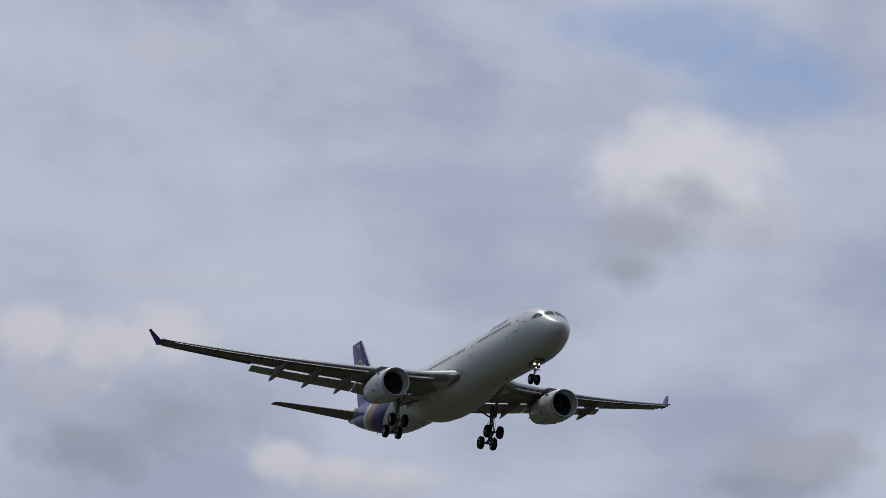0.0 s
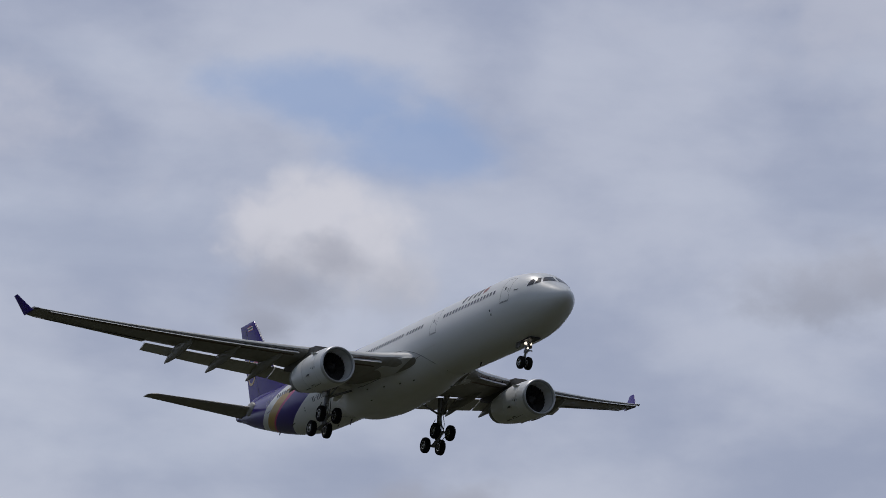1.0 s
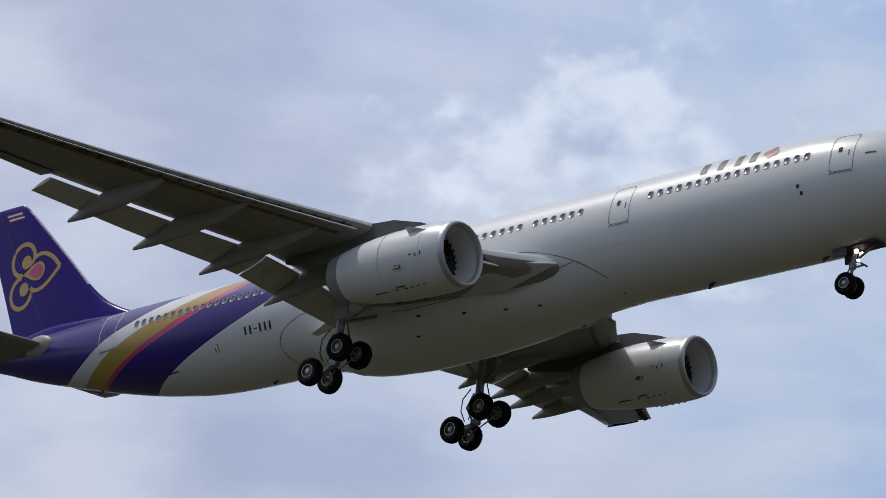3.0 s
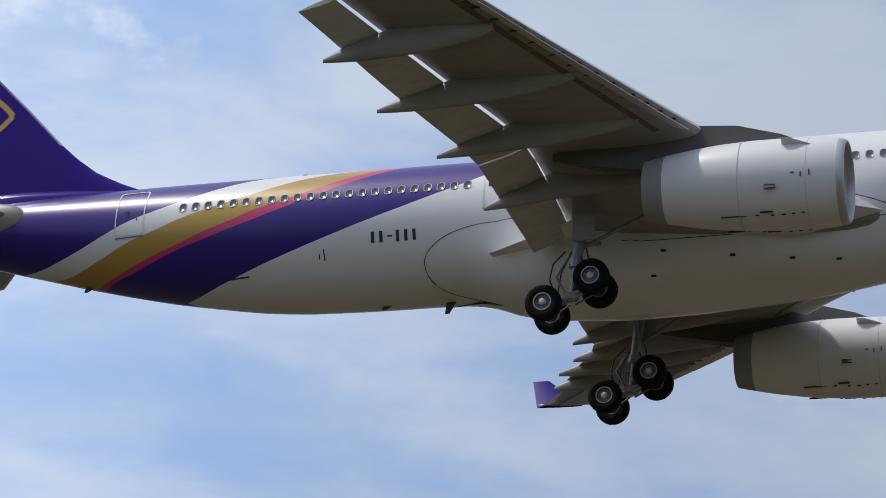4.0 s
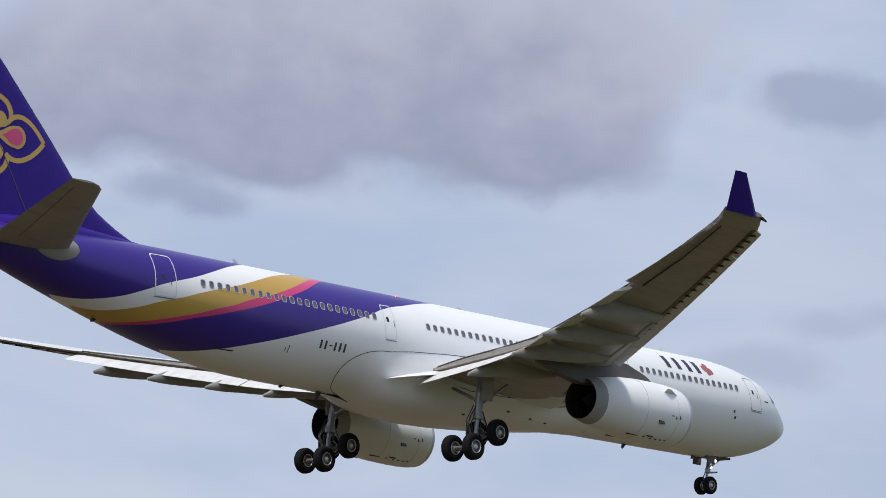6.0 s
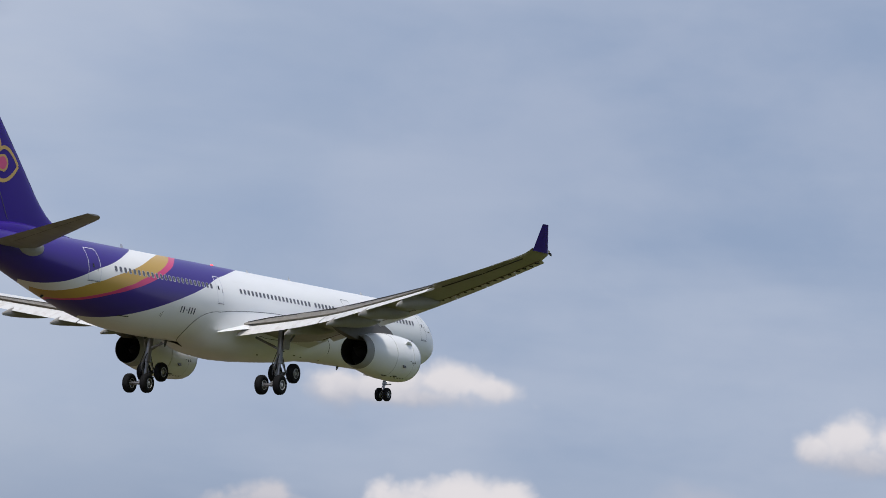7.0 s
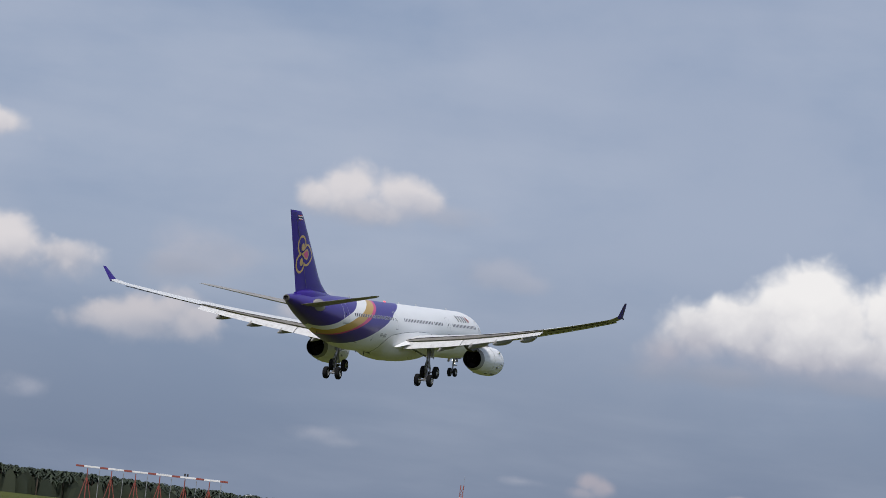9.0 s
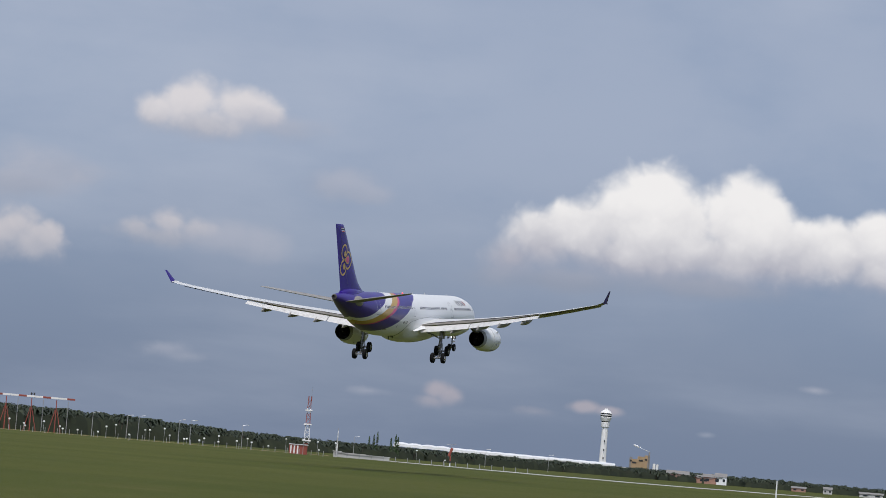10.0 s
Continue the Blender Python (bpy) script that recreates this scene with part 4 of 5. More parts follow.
def build_engine(plane, side):
    y, z = side * 9.35, -3.0
    m = Matrix.Translation((-21.4, y, z)) @ pose(0, 0, 0, 0, 1.5, 0)
    bm = bmesh.new()
    lathe(bm, ((-0.28, 1.545), (-0.6, 1.60), (-1.2, 1.635), (-2.2, 1.65), (-3.4, 1.62), (-4.6, 1.53), (-5.6, 1.40), (-6.55, 1.235)), m, 40)
    lathe(bm, ((-0.28, 1.30), (-1.1, 1.26), (-1.6, 1.25)), m, 40)
    nacelle = part("engine", bm, WHITE, plane, "white turbofan nacelle hung under the wing")
    bm = bmesh.new()
    lip = [(-0.28 + 0.28 * math.sin(a), 1.4225 + 0.1225 * math.cos(a)) for a in np.linspace(0, math.pi, 9)]
    lathe(bm, lip, m, 40)
    part("intake_lip", bm, CHROME, nacelle, "bare metal intake lip")
    bm = bmesh.new()
    lathe(bm, ((-6.55, 1.228), (-7.3, 1.08), (-7.32, 1.05)), m, 40)
    part("nozzle", bm, COWL, nacelle, "grey exhaust nozzle")
    bm = bmesh.new()
    lathe(bm, ((-7.32, 1.05), (-7.25, 1.03), (-6.4, 1.15), (-5.4, 1.2)), m, 40)
    part("exhaust_duct", bm, DUCT_BLACK, nacelle, "black inside of the exhaust")
    bm = bmesh.new()
    lathe(bm, ((-5.4, 1.2), (-5.4, 0.6), (-6.5, 0.35), (-7.2, 0.05)), m, 32)
    part("exhaust_cone", bm, DUCT_BLACK, nacelle, "dark exhaust cone")
    bm = bmesh.new()
    lathe(bm, ((-1.6, 1.25), (-1.62, 0.42)), m, 32)
    lathe(bm, ((-1.62, 0.42), (-1.3, 0.3), (-0.95, 0.05), (-0.94, 0.001)), m, 24)
    fan = part("fan", bm, DARK, nacelle, "dark fan behind the intake")
    blade = None
    for i in range(26):
        if blade is None:
            bm = bmesh.new()
            a = [bm.verts.new(p) for p in ((0.10, -0.02, 0.40), (-0.10, 0.05, 0.40), (-0.06, 0.16, 1.23), (0.12, -0.10, 1.23))]
            b = [bm.verts.new((v.co.x + 0.015, v.co.y + 0.015, v.co.z)) for v in a]
            bm.faces.new(a), bm.faces.new(b[::-1])
            for j in range(4):
                bm.faces.new((a[j], a[(j + 1) % 4], b[(j + 1) % 4], b[j]))
            ob = part("fan_blade", bm, DARK, fan, smooth=False)
            blade = ob.data
            ob.matrix_basis = m @ Matrix.Translation((-1.5, 0, 0))
        else:
            share("fan_blade", blade, fan, m @ Matrix.Translation((-1.5, 0, 0)) @ Matrix.Rotation(2 * math.pi * i / 26, 4, "X"))
    # pylon: the wing's shadow on it is put into its dark grey
    rings = []
    for x, top, low, w in ((-22.9, -1.42, -1.6, 0.06), (-23.8, -1.05, -1.75, 0.2), (-25.4, -0.62, -2.0, 0.27), (-27.2, -0.5, -2.0, 0.3), (-29.0, -0.9, -2.05, 0.3), (-30.6, -1.1, -1.75, 0.24), (-32.2, -1.1, -1.35, 0.08)):
        rings.append([(x, y - w, low), (x, y - w, top), (x, y + w, top), (x, y + w, low)])
    bm = bmesh.new()
    loft(bm, rings)
    part("pylon", bm, DUSK, nacelle, "dark grey pylon between nacelle and wing")
    # strake, vents, seams
    for sd in (-1, 1):
        bm = bmesh.new()
        loft(bm, [[(-22.4, y + sd * 1.28, z + 0.95), (-23.6, y + sd * 1.28, z + 1.0), (-23.6, y + sd * 1.24, z + 1.0), (-22.4, y + sd * 1.24, z + 0.95)], [(-23.3, y + sd * 1.55, z + 1.2), (-23.6, y + sd * 1.57, z + 1.22), (-23.6, y + sd * 1.54, z + 1.22), (-23.3, y + sd * 1.52, z + 1.2)]])
        part("strake", bm, WHITE, nacelle)
        for x, a, l, w in ((-24.0, -22, 0.40, 0.30), (-24.2, -57, 0.46, 0.15), (-24.55, -62, 0.12, 0.08), (-24.0, -63, 0.12, 0.08), (-23.6, -62, 0.14, 0.08), (-23.25, -61, 0.12, 0.08), (-22.9, -60, 0.10, 0.07), (-25.2, -64, 1.3, 0.05), (-23.2, -8, 0.14, 0.05), (-22.9, -10, 0.06, 0.16), (-22.6, -8, 0.05, 0.20)):
            p = radians(a)
            bm = bmesh.new()
            along = x + 21.4
            r = float(np.interp(-along, (0.28, 0.6, 1.2, 2.2, 3.4, 4.6, 5.6), (1.545, 1.60, 1.635, 1.65, 1.62, 1.53, 1.40)))
            q = m @ Vector((along, sd * r * math.cos(p), r * math.sin(p)))
            t = Matrix.Translation(q) @ Matrix.Rotation(-p if sd > 0 else math.pi + p, 4, "X")
            block(bm, t, (l, 0.05, w))
            part("vent", bm, DARK, nacelle, "small dark vent opening", smooth=False)
    for x, r in ((-1.32, 1.640), (-3.75, 1.610)):
        bm = bmesh.new()
        lathe(bm, ((x, r - 0.01), (x, r + 0.006), (x - 0.025, r + 0.006), (x - 0.025, r - 0.01)), m, 40)
        part("cowl_seam", bm, LIGHT, nacelle, smooth=False)
    return nacelle


def build_wheel(name, parent, centre, r, w):
    """A wheel on a crosswise axle: tyre and rim."""
    x, y, z = centre
    m = Matrix.Translation(centre) @ pose(0, 0, 0, 0, 0, 90)
    bm = bmesh.new()
    prof = []
    for t in np.linspace(-90, 90, 15):
        a = radians(t)
        prof.append((w / 2 * math.copysign(abs(math.sin(a)) ** 0.6, math.sin(a)), r * 0.62 + r * 0.38 * math.cos(a) ** 0.55))
    lathe(bm, [(-w / 2 * 0.8, r * 0.5), *prof, (w / 2 * 0.8, r * 0.5)], m, 28)
    tyre = part("tyre", bm, RUBBER, parent, "black rubber tyre")
    bm = bmesh.new()
    lathe(bm, ((-w * 0.44, r * 0.52), (-w * 0.44, r * 0.46), (-w * 0.22, r * 0.42), (-w * 0.22, r * 0.2)), m, 24)
    lathe(bm, ((w * 0.44, r * 0.52), (w * 0.44, r * 0.46), (w * 0.22, r * 0.42), (w * 0.22, r * 0.2)), m, 24)
    for i in range(9):
        a = 2 * math.pi * i / 9
        for sd in (-1, 1):
            rod(bm, (x + r * 0.34 * math.cos(a), y + sd * w * 0.24, z + r * 0.34 * math.sin(a)), (x + r * 0.34 * math.cos(a), y + sd * w * 0.3, z + r * 0.34 * math.sin(a)), r * 0.045, n=6)
    part("rim", bm, RIM, tyre, "dull alloy wheel rim")
    bm = bmesh.new()
    for sd in (-1, 1):
        lathe(bm, ((sd * w * 0.22, r * 0.22), (sd * w * 0.40, r * 0.19), (sd * w * 0.46, r * 0.12), (sd * w * 0.46, 0.001)), m, 16)
        lathe(bm, ((sd * w * 0.445, r * 0.50), (sd * w * 0.475, r * 0.485), (sd * w * 0.475, r * 0.455), (sd * w * 0.445, r * 0.44)), m, 28)
    part("hub_cap", bm, HUB, tyre, "pale hub cap and rim flange")
    return tyre


def build_main_gear(plane, side):
    gear = new("main_gear")
    gear.parent = plane
    gear["label"] = "four-wheel main landing gear, bogie tilted tail down"
    y = side * 5.4
    fx, fz, bx, bz = -31.45, -4.68, -33.25, -5.6
    mx, mz = (fx + bx) / 2, (fz + bz) / 2
    bm = bmesh.new()
    rod(bm, (-31.9, y - side * 0.1, -1.6), (-32.2, y, -3.9), 0.22, 0.21, 14)
    rod(bm, (-32.2, y, -3.9), (mx, y, mz), 0.13, 0.12, 12)
    rod(bm, (-32.19, y, -3.75), (-32.22, y, -4.02), 0.27, 0.25, 14)
    part("strut", bm, STEEL, gear, "grey oleo strut")
    bm = bmesh.new()
    rod(bm, (fx, y, fz), (bx, y, bz), 0.14, 0.14, 10)
    block(bm, Matrix.Translation((mx, y, mz)), (0.5, 0.34, 0.36), 0.06)
    part("bogie_beam", bm, STEEL, gear)
    for x, zz in ((fx, fz), (bx, bz)):
        bm = bmesh.new()
        rod(bm, (x, y - 0.72, zz), (x, y + 0.72, zz), 0.1, n=10)
        part("axle", bm, STEEL, gear)
        for sd in (-1, 1):
            build_wheel("wheel", gear, (x, y + sd * 0.72, zz), 0.69, 0.5)
    bm = bmesh.new()
    rod(bm, (-32.5, y, -3.6), (-32.95, y, -4.3), 0.055)
    rod(bm, (-32.95, y, -4.3), (-32.6, y, -5.0), 0.055)
    part("torque_link", bm, STEEL, gear)
    bm = bmesh.new()
    rod(bm, (-31.95, y, -3.7), (fx + 0.15, y, fz + 0.12), 0.07, 0.045, 10)
    part("pitch_trimmer", bm, HUB, gear, "bright bogie trimming jack")
    bm = bmesh.new()
    for sd in (-1, 1):
        rod(bm, (mx - 0.1, y + sd * 0.22, mz - 0.24), (bx, y + sd * 0.4, bz - 0.2), 0.035, n=6)
        rod(bm, (mx + 0.1, y + sd * 0.22, mz - 0.24), (fx, y + sd * 0.4, fz - 0.2), 0.035, n=6)
    part("brake_rod", bm, STEEL, gear)
    for line in (((-32.55, -0.2, -3.4), (-33.0, -0.28, -3.9), (-33.15, -0.22, -4.5), (-32.95, -0.15, -5.05)), ((-32.1, 0.22, -3.5), (-32.35, 0.3, -4.2), (-32.2, 0.26, -4.9)), ((-32.4, 0.12, -3.3), (-32.8, 0.2, -4.1), (-32.9, 0.1, -4.9)), ((-32.0, -0.15, -3.6), (-31.6, -0.18, -4.5)), ((-31.9, 0.2, -3.0), (-31.7, 0.25, -3.9), (-31.75, 0.2, -4.8))):
        bm = bmesh.new()
        for p, q in zip(line, line[1:]):
            rod(bm, (p[0], y + p[1], p[2]), (q[0], y + q[1], q[2]), 0.03, n=6)
        part("brake_hose", bm, DARK, gear)
    bm = bmesh.new()
    rod(bm, (-32.1, y, -3.1), (-31.8, side * 3.2, -2.2), 0.09)
    rod(bm, (-32.1, y, -3.3), (-29.6, y - side * 0.4, -1.9), 0.07)
    part("side_stay", bm, STEEL, gear)
    bm = bmesh.new()
    block(bm, Matrix.Translation((-31.85, y + side * 0.34, -2.2)) @ pose(0, 0, 0, side * -4, 0, 0), (0.85, 0.06, 1.7), 0.02)
    part("leg_door", bm, GREY, gear, "grey gear door fixed along the leg")
    return gear


def build_nose_gear(plane):
    gear = new("nose_gear")
    gear.parent = plane
    gear["label"] = "twin-wheel nose landing gear with lit lamps"
    bm = bmesh.new()
    rod(bm, (-6.45, 0, -2.3), (-6.7, 0, -3.7), 0.13, 0.12, 12)
    rod(bm, (-6.7, 0, -3.7), (-6.86, 0, -4.56), 0.08, 0.08, 10)
    rod(bm, (-6.66, 0, -3.55), (-6.72, 0, -3.8), 0.17, 0.16, 12)
    part("strut", bm, STEEL, gear)
    bm = bmesh.new()
    rod(bm, (-6.86, -0.38, -4.56), (-6.86, 0.38, -4.56), 0.07)
    part("axle", bm, STEEL, gear)
    for sd in (-1, 1):
        build_wheel("wheel", gear, (-6.86, sd * 0.33, -4.56), 0.52, 0.36)
    bm = bmesh.new()
    rod(bm, (-6.6, 0, -3.5), (-5.3, 0, -2.75), 0.06)
    rod(bm, (-6.5, 0, -3.75), (-6.1, 0, -3.72), 0.05)
    rod(bm, (-6.1, -0.25, -3.72), (-6.1, 0.25, -3.72), 0.05)
    rod(bm, (-6.8, 0, -3.7), (-7.1, 0, -4.1), 0.035)
    rod(bm, (-7.1, 0, -4.1), (-6.9, 0, -4.45), 0.035)
    part("drag_stay", bm, STEEL, gear)
    for sd in (-1, 1):
        bm = bmesh.new()
        block(bm, Matrix.Translation((-7.05, sd * 0.5, -3.08)) @ pose(0, 0, 0, sd * 6, 0, 0), (0.75, 0.05, 0.5), 0.02)
        part("gear_door", bm, DUSK, gear, "small dark grey gear door hanging open")
        bm = bmesh.new()
        lathe(bm, ((0.0, 0.001), (0.03, 0.09), (0.0, 0.12), (-0.12, 0.1), (-0.16, 0.001)), Matrix.Translation((-6.3, sd * 0.22, -3.1)), 12)
        part("taxi_lamp", bm, LAMP, gear, "lit round lamp on the leg")
    bm = bmesh.new()
    lathe(bm, ((0.0, 0.001), (0.02, 0.06), (0.0, 0.08), (-0.1, 0.07), (-0.14, 0.001)), Matrix.Translation((-6.35, 0, -3.45)), 12)
    part("taxi_lamp", bm, LAMP, gear, "lit round lamp on the leg")
    bm = bmesh.new()
    block(bm, Matrix.Translation((-6.3, 0, -2.86)), (2.3, 0.95, 0.12), 0.03)
    part("wheel_bay", bm, DARK, gear, "dark open nose-wheel bay")
    return gear


def fin_front(z):
    return float(np.interp(z, (2.3, 2.7, 3.18, 3.74, 4.43, 5.07, 7.09, 10.07, 10.64, 10.95), (-49.6, -51.3, -52.5, -53.63, -54.53, -55.22, -57.1, -60.0, -60.6, -61.05)))


def fin_back(z):
    return -61.15 - (z - 3.5) * 0.400


def fin_half(x, z):
    """Half thickness of the fin at a place on it."""
    c = fin_front(z) - fin_back(z)
    return 0.095 * min(c, 6.6) * foil((fin_front(z) - x) / c)


def build_fin(plane):
    rings = []
    for z in (2.2, 2.5, 2.7, 2.95, 3.2, 3.5, 3.8, 4.1, 4.45, 4.8, 5.1, 6, 7, 8, 9, 10, 10.6, 10.85, 10.93):
        xf, xb = fin_front(z), fin_back(z)
        ring = []
        t = [0.5 - 0.5 * math.cos(math.pi * i / 14) for i in range(15)]
        thin = 1.0 if z < 10.8 else 0.75 if z < 10.9 else 0.4
        side = [(xf - u * (xf - xb), fin_half(xf - u * (xf - xb), z) * thin, z) for u in t]
        rings.append(side + [(x, -y, zz) for x, y, zz in side[-2:0:-1]])
    bm = bmesh.new()
    loft(bm, rings)
    fin = part("fin", bm, PURPLE, plane, "tall purple tail fin with a gold flower emblem")

    def strip(points, w, side, name, mat, off=0.012):
        """A closed or open band painted on the fin."""
        bm = bmesh.new()
        n = len(points)
        inner, outer = [], []
        for i, (x, z) in enumerate(points):
            (ax, az), (bx, bz) = points[max(i - 1, 0)], points[min(i + 1, n - 1)]
            d = Vector((bx - ax, bz - az))
            d = Vector((-d.y, d.x)).normalized() * w / 2
            for lst, sg in ((inner, -1), (outer, 1)):
                px, pz = x + sg * d.x, z + sg * d.y
                lst.append(bm.verts.new((px, side * (fin_half(px, pz) + off), pz)))
        for i in range(n - 1):
            bm.faces.new((inner[i], inner[i + 1], outer[i + 1], outer[i]))
        part(name, bm, mat, fin, smooth=False)

    def disc(points, side, name, mat, off=0.02):
        bm = bmesh.new()
        cx, cz = sum(p[0] for p in points) / len(points), sum(p[1] for p in points) / len(points)
        mid = bm.verts.new((cx, side * (fin_half(cx, cz) + off), cz))
        rim = [bm.verts.new((x, side * (fin_half(x, z) + off), z)) for x, z in points]
        for i in range(len(rim)):
            bm.faces.new((mid, rim[i], rim[(i + 1) % len(rim)]))
        part(name, bm, mat, fin, smooth=False)

    def bezier(p, n=14):
        out = []
        for i in range(n + 1):
            t = i / n
            out.append(tuple((1 - t) ** 3 * a + 3 * t * (1 - t) ** 2 * b + 3 * t * t * (1 - t) * c + t ** 3 * d for a, b, c, d in zip(*p)))
        return out

    def arc(cx, cz, r, a, b, n=28):
        return [(cx + r * math.cos(radians(a + (b - a) * i / n)), cz + r * math.sin(radians(a + (b - a) * i / n))) for i in range(n + 1)]

    for side in (-1, 1):
        # two round petals, a pointed petal and a drop between them
        strip(arc(-60.47, 7.47, 0.92, -5, 268), 0.26, side, "emblem_ring", GOLD)
        strip(arc(-60.52, 5.55, 0.90, 92, 365), 0.26, side, "emblem_ring", GOLD)
        strip(bezier(((-59.75, 7.15), (-59.2, 7.95), (-58.25, 7.55), (-57.5, 6.55))), 0.24, side, "emblem_petal", GOLD)
        strip(bezier(((-57.5, 6.55), (-58.3, 5.55), (-59.2, 5.15), (-59.75, 5.7))), 0.24, side, "emblem_petal", GOLD)
        disc(arc(-60.2, 7.28, 0.40, 0, 345, 20), side, "emblem_dot", GOLD)
        disc(arc(-60.27, 5.72, 0.40, 0, 345, 20), side, "emblem_dot", GOLD)
        strip(bezier(((-60.2, 7.0), (-59.85, 6.95), (-59.6, 7.2), (-59.6, 7.55)), 8), 0.16, side, "emblem_petal", GOLD, 0.016)
        drop = bezier(((-60.75, 6.56), (-60.0, 6.60), (-59.8, 7.1), (-59.25, 7.1))) + arc(-59.2, 6.57, 0.57, 80, -80, 16) + bezier(((-59.25, 6.04), (-59.8, 6.04), (-60.0, 6.5), (-60.75, 6.56)))
        disc(drop[:-1], side, "emblem_drop", GOLD, 0.024)
        drop = bezier(((-60.05, 6.56), (-59.75, 6.6), (-59.6, 6.95), (-59.25, 6.97))) + arc(-59.22, 6.57, 0.42, 80, -80, 14) + bezier(((-59.25, 6.17), (-59.6, 6.17), (-59.75, 6.5), (-60.05, 6.56)))
        disc(drop[:-1], side, "emblem_drop", PINK, 0.032)
        # a small striped flag near the tip
        for i, (mat, h) in enumerate(((FLAGRED, 0.07), (WHITE, 0.09), (INK, 0.16), (WHITE, 0.09), (FLAGRED, 0.07))):
            z = 10.50 - sum(v for _, v in ((0, 0.07), (0, 0.09), (0, 0.16), (0, 0.09), (0, 0.07))[:i]) - h / 2
            strip([(-62.25 + 0.09 * i, z), (-61.65 + 0.09 * i, z), (-61.05 + 0.09 * i, z)], h, side, "flag_stripe", mat)
        strip([(-62.6, 10.4), (-60.4, 6.6), (-58.3, 3.1)], 0.05, side, "rudder_gap", LINE, 0.036)
    # bare metal along the front edge
    bm = bmesh.new()
    rings = []
    for z in np.linspace(5.1, 10.5, 12):
        xf = fin_front(z)
        rings.append([(xf + 0.015, 0, z), (xf - 0.1, fin_half(xf - 0.1, z) + 0.008, z), (xf - 0.1, -fin_half(xf - 0.1, z) - 0.008, z)])
    loft(bm, rings)
    part("leading_edge", bm, CHROME, fin, "bare metal front edge")
    # the rounded spine fairing at the fin's foot
    bm = bmesh.new()
    rings = []
    for s, w, top in ((50.5, 0.1, 2.72), (52.5, 0.42, 2.86), (54.5, 0.62, 2.98), (56.5, 0.72, 3.06), (58.0, 0.72, 3.02), (59.6, 0.5, 2.85), (60.8, 0.2, 2.6)):
        zb = 2.1
        rings.append([(-s, w * math.cos(math.pi * i / 10) * 1.25, zb + (top - zb) * math.sin(math.pi * i / 10) ** 0.6) for i in range(11)])
    loft(bm, rings)
    part("fin_fairing", bm, PURPLE, fin)
    return fin


def build_tailplane(plane, side):
    def at(u):
        y = 0.7 + 9.0 * u
        xf = -56.2 - 5.45 * u
        xb = -61.0 - 2.5 * u
        return xf, xb, y, 1.35 + 1.38 * u
    rings = []
    for u in (0, 0.1, 0.3, 0.55, 0.8, 0.94):
        xf, xb, y, z = at(u)
        rings.append(foil_ring(xf, xb, y, z, xf - xb, 0.10, 10, 0.0, side))
    for u, dx in ((0.98, 0.25), (1.0, 0.6)):
        xf, xb, y, z = at(u)
        rings.append(foil_ring(xf - dx, xb, y, z, xf - xb - dx, 0.07, 10, 0.0, side))
    bm = bmesh.new()
    loft(bm, rings)
    tail = part("tailplane", bm, GREY, plane, "grey horizontal tail surface")
    # swivel plate at the root, elevator gap
    bm = bmesh.new()
    bmesh.ops.create_uvsphere(bm, u_segments=24, v_segments=14, radius=1.0, matrix=Matrix.Translation((-57.35, side * 1.38, 1.46)) @ pose(0, 0, 0, 0, 4, side * 8) @ Matrix.Diagonal((1.34, 0.36, 0.66, 1)))
    part("root_plate", bm, GREY, tail, "grey rounded seal plate at the root")
    bm = bmesh.new()
    strip = []
    for u in (0.16, 0.92):
        xf, xb, y, z = at(u)
        x = xb + 0.27 * (xf - xb)
        t = 0.10 * (xf - xb) * foil(0.73)
        strip.append([(x, side * y, z - t - 0.008), (x + 0.03, side * y, z - t - 0.008), (x + 0.03, side * y, z - t + 0.02), (x, side * y, z - t + 0.02)])
    loft(bm, strip)
    part("elevator_gap", bm, LINE, tail)
    return tail


airliner = new("airliner")
tagged(airliner, "twin-engined wide-body airliner in white and purple on final approach, gear down", "aircraft")
build_fuselage(airliner)
build_belly_fairing(airliner)
for side in (-1, 1):
    build_wing(airliner, side)
    build_engine(airliner, side)
    build_main_gear(airliner, side)
    build_tailplane(airliner, side)
build_nose_gear(airliner)
build_fin(airliner)

# ---- the airfield under the horizon ----
def spot(az, far, z=0.0):
    """A place at that azimuth (degrees) and distance from the camera."""
    return Vector((far * math.cos(radians(az)), far * math.sin(radians(az)), z))


def facing(az, far, z=0.0):
    """A pose there: x across the view, y away from the camera."""
    return Matrix.Translation(spot(az, far, z)) @ Matrix.Rotation(radians(az - 90), 4, "Z")


RED = material("red_aviation_paint", (0.27, 0.06, 0.04), 0.6, vary=0.3)
CHALK = material("white_aviation_paint", (0.75, 0.74, 0.72), 0.6, vary=0.15)
PALE = material("pale_concrete", (0.46, 0.45, 0.43), 0.85, vary=0.3, scale=0.05, fine=0.8)
ROOF = material("white_roof_sheet", (0.80, 0.80, 0.80), 0.5, vary=0.1, scale=0.02, fine=0.5)
OCHRE = material("ochre_cladding", (0.36, 0.25, 0.14), 0.7, vary=0.3, scale=0.1)
WALL = material("grey_facade", (0.22, 0.21, 0.20), 0.8, vary=0.4, scale=0.06, fine=0.6)
PINKISH = material("terracotta_wall", (0.36, 0.20, 0.15), 0.8, vary=0.3, scale=0.1)
PANE = material("dark_pane", (0.02, 0.025, 0.03), 0.15)
POST = material("galvanised_post", (0.33, 0.33, 0.33), 0.6, 0.3, vary=0.2)
GLOBE = material("white_lamp_head", (0.80, 0.80, 0.78), 0.4)
